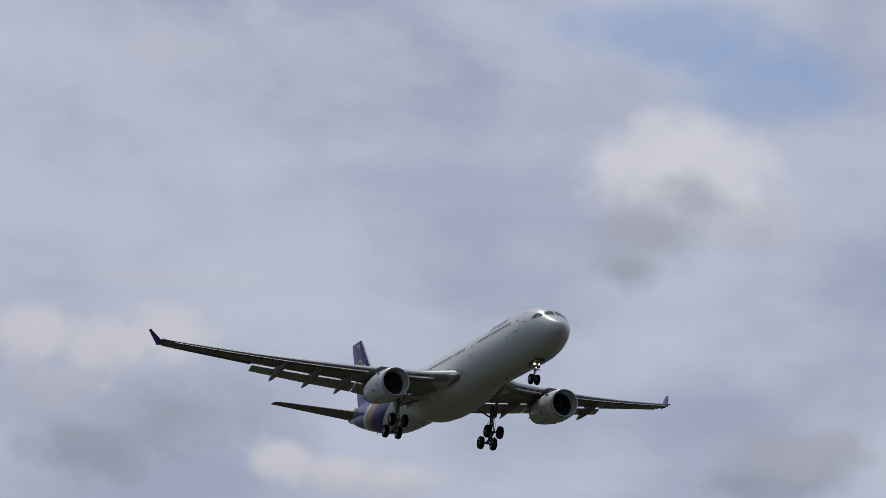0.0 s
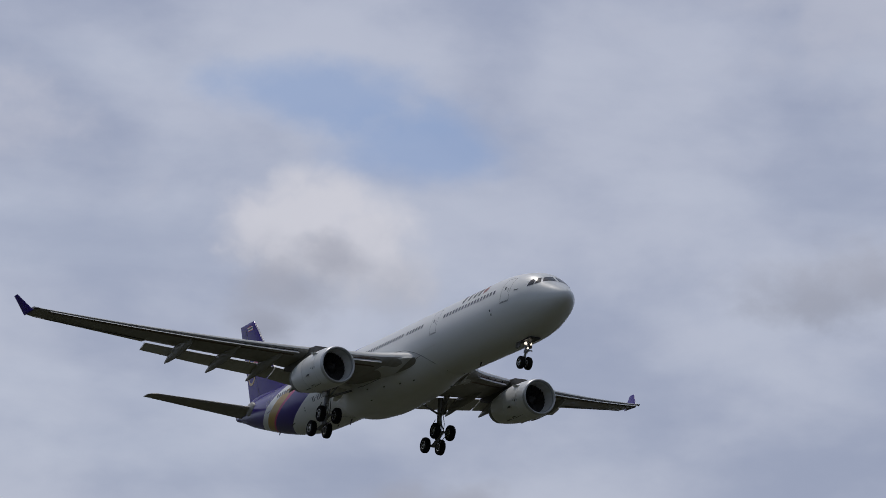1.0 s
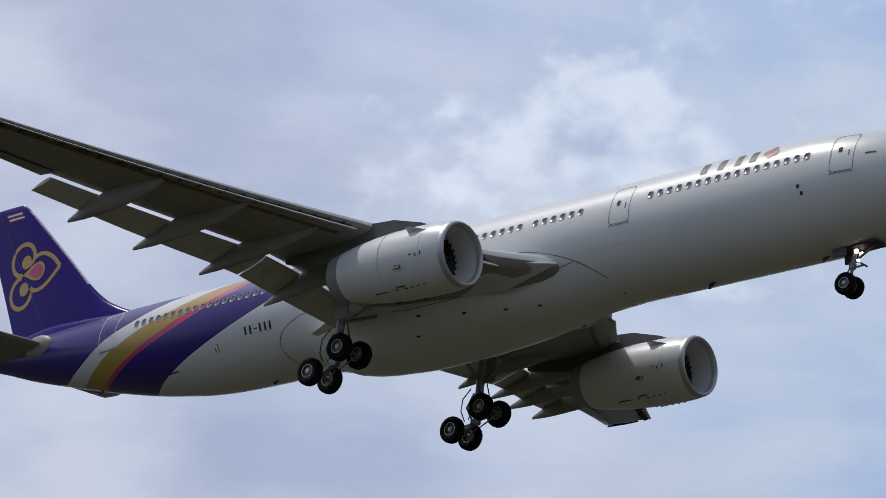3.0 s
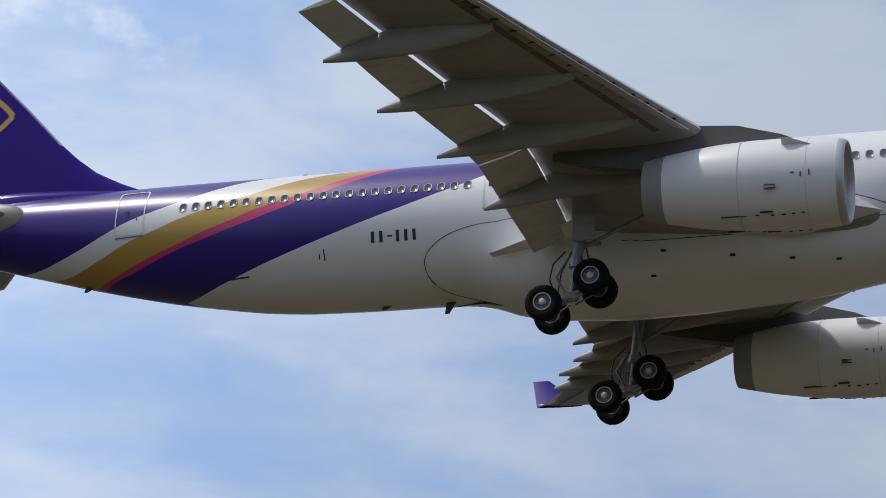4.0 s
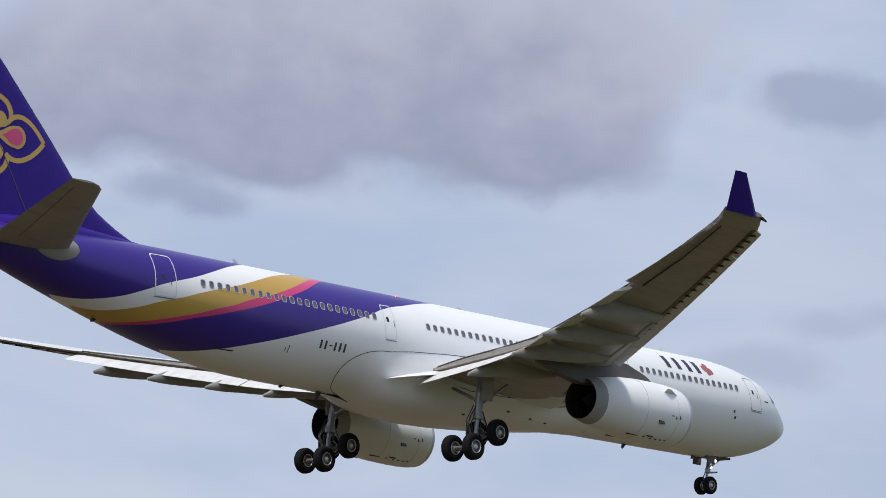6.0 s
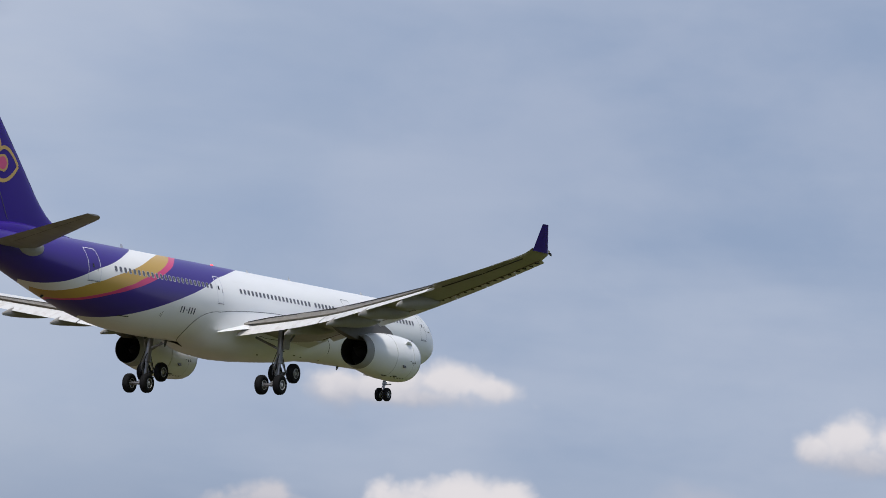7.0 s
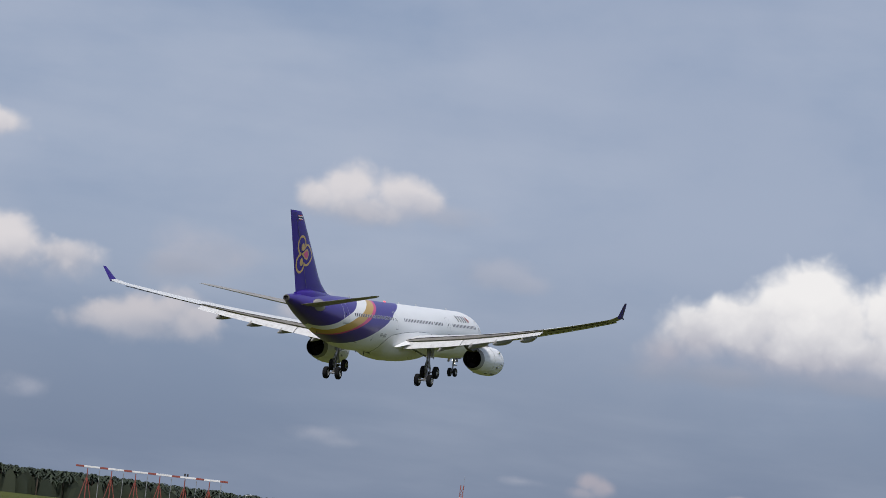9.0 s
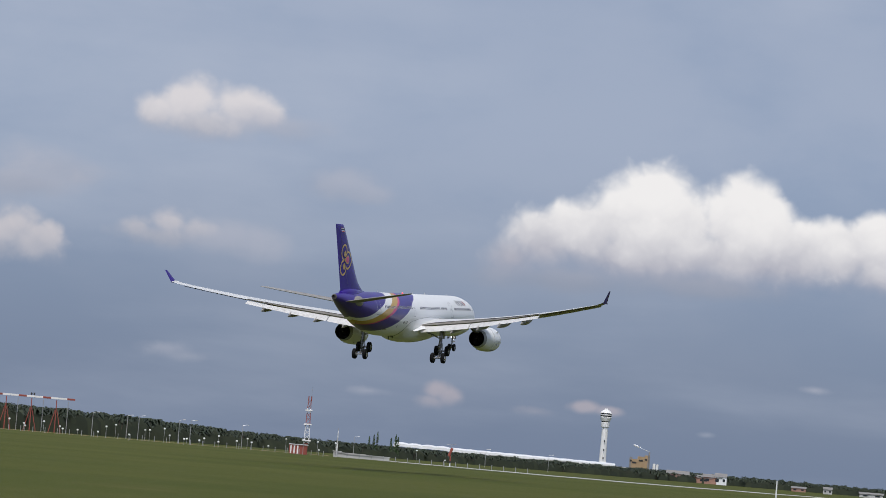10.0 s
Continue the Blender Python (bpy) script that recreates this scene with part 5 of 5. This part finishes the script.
BARK = material("palm_trunk", (0.10, 0.08, 0.06), 0.9, vary=0.4)
STEAM = material("white_steam", (0.8, 0.8, 0.8), 1.0)


def foliage(name, a, b):
    m = bpy.data.materials.new(name)
    m.use_nodes = True
    k = Nodes(m.node_tree)
    geo = k.make("ShaderNodeNewGeometry")
    c = k.mix(geo.outputs["Random Per Island"], (*a, 1), (*b, 1))
    s = k.make("ShaderNodeBsdfPrincipled")
    k.put(s.inputs["Base Color"], c)
    s.inputs["Roughness"].default_value = 0.75
    k.put(k.make("ShaderNodeOutputMaterial").inputs[0], s.outputs[0])
    return m


PALM = foliage("palm_leaf", (0.012, 0.020, 0.010), (0.030, 0.042, 0.018))
POPLAR = foliage("poplar_leaf", (0.035, 0.075, 0.025), (0.075, 0.12, 0.04))
BUSH = foliage("scrub_leaf", (0.016, 0.024, 0.011), (0.034, 0.042, 0.020))


def thing(name, label, category, m, group=""):
    ob = new(name)
    ob.matrix_basis = m
    return tagged(ob, label, category, group)


def far_at(az):
    """How far the edge of the wood lies at that azimuth."""
    return float(np.interp(az, (6, 9.5, 12, 14.3, 16.3, 18.3, 20.7, 23.5, 28), (2300, 2100, 1900, 1750, 1600, 1450, 1150, 1040, 1000)))


def build_wood():
    """The belt of oil palms and trees round the airfield: past counting."""
    rng = random.Random(4)
    verts, faces, mats = [], [], []

    def quad(p, mat):
        i = len(verts)
        verts.extend(p)
        faces.append(tuple(range(i, i + len(p))))
        mats.append(mat)

    for n in range(2600):
        az = rng.uniform(5.5, 27)
        depth = rng.random() ** 1.3
        far = far_at(az) * (1.0 + 0.22 * depth)
        tall = float(np.interp(az, (6, 10, 14, 16.5, 18.5, 21, 24), (4.4, 5.0, 4.9, 4.8, 5.4, 7.0, 7.6))) * rng.uniform(0.72, 1.12) + far * 0.0008 * depth
        base = spot(az, far)
        crown = rng.uniform(2.4, 4.0)
        w = 0.22
        quad([base + Vector((0, -w, 0)), base + Vector((0, w, 0)), base + Vector((0, w, tall - 1)), base + Vector((0, -w, tall - 1))], 1)
        quad([base + Vector((-w, 0, 0)), base + Vector((w, 0, 0)), base + Vector((w, 0, tall - 1)), base + Vector((-w, 0, tall - 1))], 1)
        top = base + Vector((0, 0, tall - 1.2))
        for j in range(11):
            a = 2 * math.pi * (j + rng.random() * 0.7) / 11
            rise = rng.uniform(0.2, 1.5)
            d = Vector((math.cos(a), math.sin(a), 0))
            sdir = Vector((-d.y, d.x, 0)) * 0.36
            p1 = top + d * crown * 0.45 + Vector((0, 0, rise))
            p2 = top + d * crown * rng.uniform(0.85, 1.05) + Vector((0, 0, rise - rng.uniform(0.7, 2.0)))
            quad([top - sdir * 0.4, top + sdir * 0.4, p1 + sdir, p1 - sdir], 0)
            quad([p1 - sdir, p1 + sdir, p2 + sdir * 0.3, p2 - sdir * 0.3], 0)
        # undergrowth between the trunks
        for j in range(4):
            q = base + Vector((rng.uniform(-6, 6), rng.uniform(-6, 6), 0))
            h = rng.uniform(0.55, 0.92) * tall
            r = rng.uniform(1.6, 3.2)
            quad([q + Vector((0, -r, 0)), q + Vector((0, r, 0)), q + Vector((0, r * 0.7, h * 0.8)), q + Vector((0, 0, h)), q + Vector((0, -r * 0.8, h * 0.7))], 2)
    me = bpy.data.meshes.new("palm_wood")
    me.from_pydata([tuple(v) for v in verts], [], faces)
    for m in (PALM, BARK, BUSH):
        me.materials.append(m)
    me.polygons.foreach_set("material_index", mats)
    ob = new("palm_wood", me)
    tagged(ob, "dense dark green belt of oil palms beyond the airfield", "trees", kind="stuff")


def build_ground_strips():
    """A pale perimeter road and a runway edge, laid on the grass."""
    for name, label, f, w, mat, a0, a1 in (
        ("road", "pale concrete perimeter road across the grass", lambda a: float(np.interp(a, (5, 9.4, 11.5, 14, 16.5, 17.5), (1060, 930, 850, 860, 960, 1050))), 60.0, PALE, 5.0, 16.6),
        ("verge", "dry brown verge along the fence", lambda a: float(np.interp(a, (17, 19, 21, 25), (1010, 990, 960, 930))), 10.0, OCHRE, 17.4, 24.5),
    ):
        bm = bmesh.new()
        rows = []
        for a in np.linspace(a0, a1, 40):
            d = f(a) + 8 * math.sin(a * 5)
            rows.append([bm.verts.new(spot(a, d, 0.02)), bm.verts.new(spot(a, d + w, 0.02)), bm.verts.new(spot(a, d + w, 0.07)), bm.verts.new(spot(a, d, 0.07))])
        for p, q in zip(rows, rows[1:]):
            for i in range(4):
                bm.faces.new((p[i], p[(i + 1) % 4], q[(i + 1) % 4], q[i]))
        tagged(part(name, bm, mat, None, smooth=False), label, "road" if name == "road" else "ground", kind="structure")


def build_gantry():
    """Raised approach structure: trestles carrying a long beam."""
    far = 960
    m = facing(22.85, far)
    g = thing("approach_gantry", "red and white steel gantry on splayed trestle legs", "gantry", m)
    for x in (-24.5, -17.5, -10.5, -3.5, 3.8, 11.0):
        for dx, tilt in ((-0.9, 0), (0.0, 1), (0.9, 2)):
            bm = bmesh.new()
            if tilt == 1:
                rod(bm, (x, 0, 0), (x, 0, 9.6), 0.16, 0.14, 8)
            else:
                rod(bm, (x + dx * 2.0, 0, 0), (x + dx * 0.25, 0, 6.8), 0.12, 0.1, 8)
            part("trestle_leg", bm, RED, g)
        bm = bmesh.new()
        rod(bm, (x + 3.4, 2.5, 0), (x + 3.4, 2.5, 9.4), 0.09, 0.09, 8)
        part("post", bm, POST, g)
    for i, x in enumerate(np.arange(-28, 14, 2.33)):
        bm = bmesh.new()
        block(bm, Matrix.Translation((x + 1.16, 0, 10.1 - 0.0 * i)), (2.3, 0.5, 0.55), 0.05)
        part("beam_section", bm, CHALK if i % 3 else RED, g)
    for x in (3.6, 4.4):
        bm = bmesh.new()
        block(bm, Matrix.Translation((x, 0, 10.8)), (0.5, 0.5, 0.8), 0.05)
        part("lamp_box", bm, DARK, g)


def build_light_posts():
    """Short posts with white lamp heads on the approach."""
    bm = bmesh.new()
    rod(bm, (0, 0, 0), (0, 0, 1.0), 0.06, 0.05, 8)
    first = thing("approach_light", "slim post with a white round lamp head", "runway light", Matrix.Identity(4), "approach lights")
    stem = part("post", bm, POST, first)
    bm = bmesh.new()
    bmesh.ops.create_uvsphere(bm, u_segments=10, v_segments=7, radius=0.32, matrix=Matrix.Translation((0, 0, 1.15)) @ Matrix.Diagonal((1, 1, 0.85, 1)))
    part("lamp_head", bm, GLOBE, first)
    rng = random.Random(11)
    spots = [(22.98 - 0.30 * i + rng.uniform(-0.05, 0.05), rng.uniform(850, 1000)) for i in range(20)]
    spots += [(22.7, 940), (22.1, 930), (21.3, 900), (20.55, 880), (19.9, 985), (19.35, 985), (18.85, 985), (17.6, 960), (15.9, 1080), (15.4, 1090), (20.2, 1010), (19.6, 930)]
    for i, (az, far) in enumerate(spots):
        tall = rng.choice((1.4, 2.0, 3.0, 3.8))
        m = Matrix.Translation(spot(az, far)) @ Matrix.Diagonal((1, 1, 1, 1))
        ob = first if i == 0 else copy_thing(first, m)
        ob.matrix_basis = m
        for c in ob.children:
            if c.name.startswith("post"):
                c.scale = (1, 1, tall)
            else:
                c.location = (0, 0, tall - 1.0)


def build_lamp_columns():
    bm = bmesh.new()
    rod(bm, (0, 0, 0), (0, 0, 7.0), 0.11, 0.07, 8)
    first = thing("lamp_column", "tall thin grey lamp column with a short arm", "lamp post", Matrix.Identity(4), "lamp columns by the wood")
    part("column", bm, POST, first)
    bm = bmesh.new()
    rod(bm, (0, 0, 6.9), (1.3, 0, 7.2), 0.05, 0.05, 6)
    block(bm, Matrix.Translation((1.5, 0, 7.2)), (0.8, 0.3, 0.16), 0.03)
    part("lamp_arm", bm, GLOBE, first)
    for i, (az, far) in enumerate(((21.55, 960), (20.95, 970), (20.75, 960), (20.05, 990), (19.85, 960), (18.95, 990), (17.0, 1150), (14.7, 1300), (13.6, 1350))):
        m = facing(az, far)
        ob = first if i == 0 else copy_thing(first, m)
        ob.matrix_basis = m


def build_lattice_mast():
    far = 935
    m = facing(17.83, far)
    t = thing("lattice_mast", "tall red and white lattice radio mast with platforms", "radio mast", m)
    H = 17.3
    for i in range(10):
        z0, z1 = 3.2 + i * 1.24, 3.2 + (i + 1) * 1.24
        w0, w1 = 0.75 - 0.035 * i, 0.75 - 0.035 * (i + 1)
        mat = RED if i in (4, 5, 6, 8, 9) else CHALK
        bm = bmesh.new()
        for a, b in ((1, 1), (1, -1), (-1, 1), (-1, -1)):
            rod(bm, (a * w0, b * w0, z0), (a * w1, b * w1, z1), 0.09, n=6)
        for a in (1, -1):
            rod(bm, (-w0, a * w0, z0), (w1, a * w1, z1), 0.06, n=5)
            rod(bm, (w0, a * w0, z0), (-w1, a * w1, z1), 0.06, n=5)
            rod(bm, (a * w0, -w0, z0), (a * w1, w1, z1), 0.06, n=5)
            rod(bm, (a * w0, w0, z0), (a * w1, -w1, z1), 0.06, n=5)
        part("lattice_bay", bm, mat, t)
    for z, w in ((4.0, 2.4), (8.6, 2.2), (12.6, 2.0)):
        bm = bmesh.new()
        block(bm, Matrix.Translation((0, 0, z)), (w, w, 0.4), 0.04)
        part("platform", bm, CHALK, t)
    for x, mat in ((-0.35, RED), (0.45, RED)):
        bm = bmesh.new()
        rod(bm, (x, 0, 15.4), (x, 0, 16.6), 0.16, 0.14, 8)
        part("antenna", bm, mat, t)
    bm = bmesh.new()
    rod(bm, (0.4, 0, 15.5), (0.5, 0, 19.3), 0.07, 0.03, 6)
    part("whip", bm, POST, t)
    bm = bmesh.new()
    rod(bm, (0, 0, 0), (0, 0, 3.3), 0.5, 0.45, 8)
    part("footing", bm, RED, t)
    # equipment hut beside it
    h = thing("equipment_hut", "red and white striped equipment hut at the mast's foot", "hut", facing(17.97, far - 6))
    bm = bmesh.new()
    block(bm, Matrix.Translation((0, 0, 1.3)), (4.8, 3.0, 2.6), 0.06)
    part("walls", bm, RED, h)
    for x in (-1.9, -0.95, 0.0):
        bm = bmesh.new()
        block(bm, Matrix.Translation((x, -1.53, 1.25)), (0.4, 0.1, 2.3), 0.02)
        part("white_pillar", bm, CHALK, h)
    bm = bmesh.new()
    block(bm, Matrix.Translation((0.2, 0, 2.7)), (5.5, 3.6, 0.22), 0.05)
    part("roof", bm, CHALK, h)


def build_far_place():
    # slim mast with a low shed
    t = thing("slim_mast", "thin white pole mast with a pointed tip", "mast", facing(17.29, 960))
    for i in range(4):
        bm = bmesh.new()
        rod(bm, (0, 0, i * 1.9), (0, 0, i * 1.9 + 1.9), 0.26 - 0.04 * i, 0.22 - 0.04 * i, 8)
        part("mast_section", bm, (PALE, CHALK)[i % 2], t)
    bm = bmesh.new()
    rod(bm, (0, 0, 7.6), (0, 0, 8.6), 0.06, 0.03, 6)
    part("tip", bm, POST, t)
    for az, w, h in ((17.05, 9.0, 1.2), (16.75, 13.0, 1.0), (17.28, 2.2, 1.6)):
        s = thing("low_shed", "low pale concrete shed on the grass", "shed", facing(az, 965), "sheds by the mast")
        bm = bmesh.new()
        block(bm, Matrix.Translation((0, 0, h / 2)), (w, 4.0, h), 0.05)
        part("walls", bm, PALE, s)
        bm = bmesh.new()
        block(bm, Matrix.Translation((0, 0, h + 0.12)), (w + 0.5, 4.5, 0.22), 0.04)
        part("roof", bm, PALE, s)
    # pairs of slender poplars
    for n, (az, tall) in enumerate(((16.74, 9.6), (16.66, 10.6), (16.60, 12.2), (16.36, 9.8), (16.28, 11.6), (16.24, 10.4))):
        rng = random.Random(30 + n)
        t = thing("poplar", "slender upright green tree above the palm belt", "tree", facing(az, 1590), "slender trees")
        bm = bmesh.new()
        rod(bm, (0, 0, 0), (0, 0, tall * 0.92), 0.22, 0.04, 7)
        for j in range(8):
            z = tall * (0.2 + 0.08 * j)
            a = j * 2.4
            rod(bm, (0, 0, z), (0.5 * math.cos(a), 0.5 * math.sin(a), z + 0.9), 0.05, 0.02, 4)
        part("trunk", bm, BARK, t)
        verts, faces = [], []
        for j in range(330):
            z = tall * rng.uniform(0.12, 1.0)
            r = 0.85 * math.sqrt(max(0.02, 1 - (z / tall) ** 1.6)) * rng.uniform(0.3, 1.1)
            a = rng.uniform(0, 6.283)
            c = Vector((r * math.cos(a), r * math.sin(a), z))
            u = Vector((rng.uniform(-1, 1), rng.uniform(-1, 1), rng.uniform(-0.3, 1))).normalized() * 0.3
            v = Vector((rng.uniform(-1, 1), rng.uniform(-1, 1), rng.uniform(-1, 1))).normalized() * 0.2
            i = len(verts)
            verts += [tuple(c - u), tuple(c + v), tuple(c + u), tuple(c - v)]
            faces.append((i, i + 1, i + 2, i + 3))
        me = bpy.data.meshes.new("crown")
        me.from_pydata(verts, [], faces)
        me.materials.append(POPLAR)
        c = new("crown", me)
        c.parent = t
    # orange marker post near the road
    t = thing("marker_post", "orange antenna box on a striped post by the road", "marker", facing(15.31, 960))
    for z0, z1, mat in ((0, 0.9, CHALK), (0.9, 1.7, DARK), (1.7, 3.2, RED)):
        bm = bmesh.new()
        rod(bm, (0, 0, z0), (0, 0, z1), 0.2, 0.18, 8)
        part("post", bm, mat, t)
    bm = bmesh.new()
    rod(bm, (-0.5, 0, 3.0), (0.35, 0, 5.4), 0.35, 0.42, 8)
    part("antenna_box", bm, RED, t)
    bm = bmesh.new()
    rod(bm, (-1.3, 0, 6.3), (1.3, 0, 6.6), 0.05, 0.05, 6)
    rod(bm, (0.2, 0, 5.3), (0.1, 0, 6.45), 0.05, 0.05, 6)
    part("cross_arm", bm, POST, t)
    t = thing("white_pole", "plain white pole on the grass", "pole", facing(9.63, 600))
    bm = bmesh.new()
    rod(bm, (0, 0, 0), (0, 0, 3.4), 0.14, 0.11, 8)
    part("pole", bm, CHALK, t)
    bm = bmesh.new()
    rod(bm, (0, 0, 0), (0, 0, 0.3), 0.25, 0.25, 8)
    part("foot", bm, PALE, t)

    # terminal with a long bowed white roof
    far = 4250
    a0, a1 = 16.3, 12.45
    width = far * radians(a0 - a1)
    t = thing("terminal", "long low terminal under a bowed white roof", "terminal building", facing((a0 + a1) / 2, far))
    bays = 16
    for i in range(bays):
        x = -width / 2 + width * i / bays
        z = 15.5 - 3.4 * i / bays
        bm = bmesh.new()
        rings = []
        for j in range(9):
            u = j / 8
            xx = x + u * width / bays
            bow = (1.1 if i < 4 else 0.35) * math.sin(math.pi * u)
            rings.append([(xx, -30, z + bow - 4.5), (xx, -30, z + bow - 1.0), (xx, 0, z + bow + 1.0), (xx, 30, z + bow - 1), (xx, 30, z + bow - 4.5)])
        loft(bm, rings)
        part("roof_bay", bm, ROOF, t)
        bm = bmesh.new()
        block(bm, Matrix.Translation((x + width / bays / 2, -24, z / 2 - 2.2)), (width / bays - 1.5, 4, z - 4.3))
        part("glazed_wall", bm, WALL, t)
    for az, w, h in ((14.45, 26, 9.5), (14.1, 34, 8.5), (13.75, 24, 9.0), (13.35, 36, 9.5), (12.95, 28, 8.2), (12.45, 46, 8.4), (12.2, 20, 6.5)):
        s = thing("airport_block", "grey concrete block before the terminal", "building", facing(az, 3900), "airport blocks")
        bm = bmesh.new()
        block(bm, Matrix.Translation((0, 0, h / 2)), (w, 20, h), 0.2)
        part("walls", bm, WALL, s)
        bm = bmesh.new()
        block(bm, Matrix.Translation((0, 0, h + 0.4)), (w + 2, 22, 0.8), 0.1)
        part("roof", bm, PALE, s)
        for j in range(max(2, int(w / 8))):
            bm = bmesh.new()
            block(bm, Matrix.Translation((-w / 2 + (j + 0.5) * w / int(w / 8), -10.05, h * 0.62)), (w / int(w / 8) * 0.7, 0.3, 1.6))
            part("window", bm, PANE, s, smooth=False)
    # control tower
    far = 4500
    t = thing("control_tower", "tall white control tower with a round glazed cab", "control tower", facing(12.67, far))
    h = 2.5 + far * math.tan(radians(1.085))
    m = Matrix.Rotation(radians(-90), 4, "Y")

    def turn(name, profile, mat, label=""):
        bm = bmesh.new()
        lathe(bm, [(z, r * 0.86) for z, r in profile], m, 28)
        return part(name, bm, mat, t, label)

    turn("base", ((0, 13), (9, 13), (9.3, 16), (11, 16), (11.1, 0.01)), PALE)
    turn("shaft", ((10, 5.9), (h * 0.4, 5.1), (h - 26, 4.7)), CHALK)
    turn("collar", ((h - 26, 4.7), (h - 25, 6.4), (h - 19, 6.9), (h - 18.6, 5.9)), CHALK)
    turn("lower_glazing", ((h - 18.7, 6.2), (h - 17.4, 6.4)), PANE, "dark ring of glazing")
    turn("gallery", ((h - 17.4, 7.2), (h - 12.0, 9.4), (h - 11.4, 8.4)), CHALK)
    turn("cab_glazing", ((h - 11.5, 8.3), (h - 9.6, 8.9)), PANE, "dark ring of glazing")
    turn("cab_band", ((h - 9.6, 9.3), (h - 8.2, 9.5), (h - 8.1, 8.6)), CHALK)
    turn("cab_glazing", ((h - 8.2, 8.6), (h - 6.4, 8.9)), PANE, "dark ring of glazing")
    turn("cab_roof", ((h - 6.4, 9.2), (h - 5.4, 8.6), (h - 2.2, 5.4), (h - 1.6, 2.6), (h, 2.2), (h + 0.1, 0.01)), CHALK)
    for z in (20, 31, 43):
        bm = bmesh.new()
        block(bm, Matrix.Translation((0.6, -5.5, z)), (1.5, 1.2, 3.0))
        part("shaft_window", bm, PANE, t, smooth=False)
    # plant with a chimney
    far = 3300
    t = thing("power_plant", "ochre industrial plant beside a tall grey chimney", "plant", facing(11.97, far))
    for x, w, hh, mat in ((-8.5, 7, 17.0, OCHRE), (-2.0, 7, 20.0, OCHRE), (3.2, 3.4, 21.5, OCHRE), (-12.0, 3, 19, WALL)):
        bm = bmesh.new()
        block(bm, Matrix.Translation((x, 0, hh / 2)), (w, 10, hh), 0.2)
        b = part("block", bm, mat, t)
        bm = bmesh.new()
        block(bm, Matrix.Translation((x, -5.1, hh * 0.8)), (w * 0.6, 0.4, 1.6))
        part("louvre", bm, DARK, b, smooth=False)
    bm = bmesh.new()
    rod(bm, (6.0, 0, 0), (6.0, 0, 25), 1.0, 0.8, 14)
    part("chimney", bm, WALL, t, "grey chimney")
    for x, hh in ((11.5, 13.5), (14.6, 13.0)):
        s = thing("storage_tank", "white storage tank by the plant", "tank", facing(11.97, far) @ Matrix.Translation((x, 0, 0)), "tanks")
        bm = bmesh.new()
        rod(bm, (0, 0, 0), (0, 0, hh), 1.4, 1.4, 16)
        part("shell", bm, CHALK, s)
        bm = bmesh.new()
        rod(bm, (0, 0, hh), (0, 0, hh + 0.6), 1.4, 0.2, 16)
        part("cap", bm, PALE, s)
    rng = random.Random(8)
    smoke = bmesh.new()
    for i in range(16):
        r = 0.28 + 0.06 * i * rng.random()
        x, z = 5.4 - i * 0.95 + rng.uniform(-0.4, 0.4), 25.6 + i * 0.34 + rng.uniform(-0.5, 0.5)
        bmesh.ops.create_icosphere(smoke, subdivisions=1, radius=r, matrix=facing(11.97, far) @ Matrix.Translation((x, 0, z)) @ Matrix.Diagonal((1.3, 1, 0.8, 1)))
    tagged(part("smoke_plume", smoke, STEAM, None), "thin broken plume of white steam", "smoke", kind="stuff")
    # low houses at the far edge
    for az, w, hh, mat in ((11.35, 26, 6.5, PINKISH), (11.05, 40, 5.0, PINKISH), (10.75, 22, 6.0, PINKISH), (10.6, 14, 7.0, ROOF), (8.0, 26, 3.0, PALE), (8.75, 10, 4.0, PALE), (9.25, 16, 3.0, PINKISH)):
        s = thing("low_house", "low house with a shallow roof at the field's edge", "house", facing(az, 1980 if az > 10 else 1850), "low houses")
        bm = bmesh.new()
        block(bm, Matrix.Translation((0, 0, hh * 0.35)), (w * 0.5, 9, hh * 0.7), 0.1)
        part("walls", bm, mat, s)
        bm = bmesh.new()
        loft(bm, [[(-w * 0.27, -5, hh * 0.68), (-w * 0.27, 0, hh), (-w * 0.27, 5, hh * 0.68)], [(w * 0.27, -5, hh * 0.68), (w * 0.27, 0, hh), (w * 0.27, 5, hh * 0.68)]])
        part("roof", bm, WALL, s, smooth=False)
        for j in (-1, 1):
            bm = bmesh.new()
            block(bm, Matrix.Translation((j * w * 0.13, -4.52, hh * 0.4)), (w * 0.1, 0.2, hh * 0.25))
            part("window", bm, PANE, s, smooth=False)
    # perimeter fence posts
    bm = bmesh.new()
    rod(bm, (0, 0, 0), (0, 0, 1.5), 0.09, 0.09, 6)
    mesh = None
    fence = thing("perimeter_fence", "line of pale fence posts with a rail across the grass", "fence", Matrix.Identity(4))
    for i in range(46):
        az = 23.4 - i * 0.21
        p = Matrix.Translation(spot(az, 925 + 22 * math.sin(az)))
        if mesh is None:
            ob = part("post", bm, POST, fence)
            ob.matrix_basis, mesh = p, ob.data
        else:
            share("post", mesh, fence, p)


build_wood()
build_ground_strips()
build_gantry()
build_light_posts()
build_lamp_columns()
build_lattice_mast()
build_far_place()


def motions():
    walk(airliner, [(t, pose(x, y, z, a, b, c)) for t, x, y, z, a, b, c in FLIGHT])


motions()
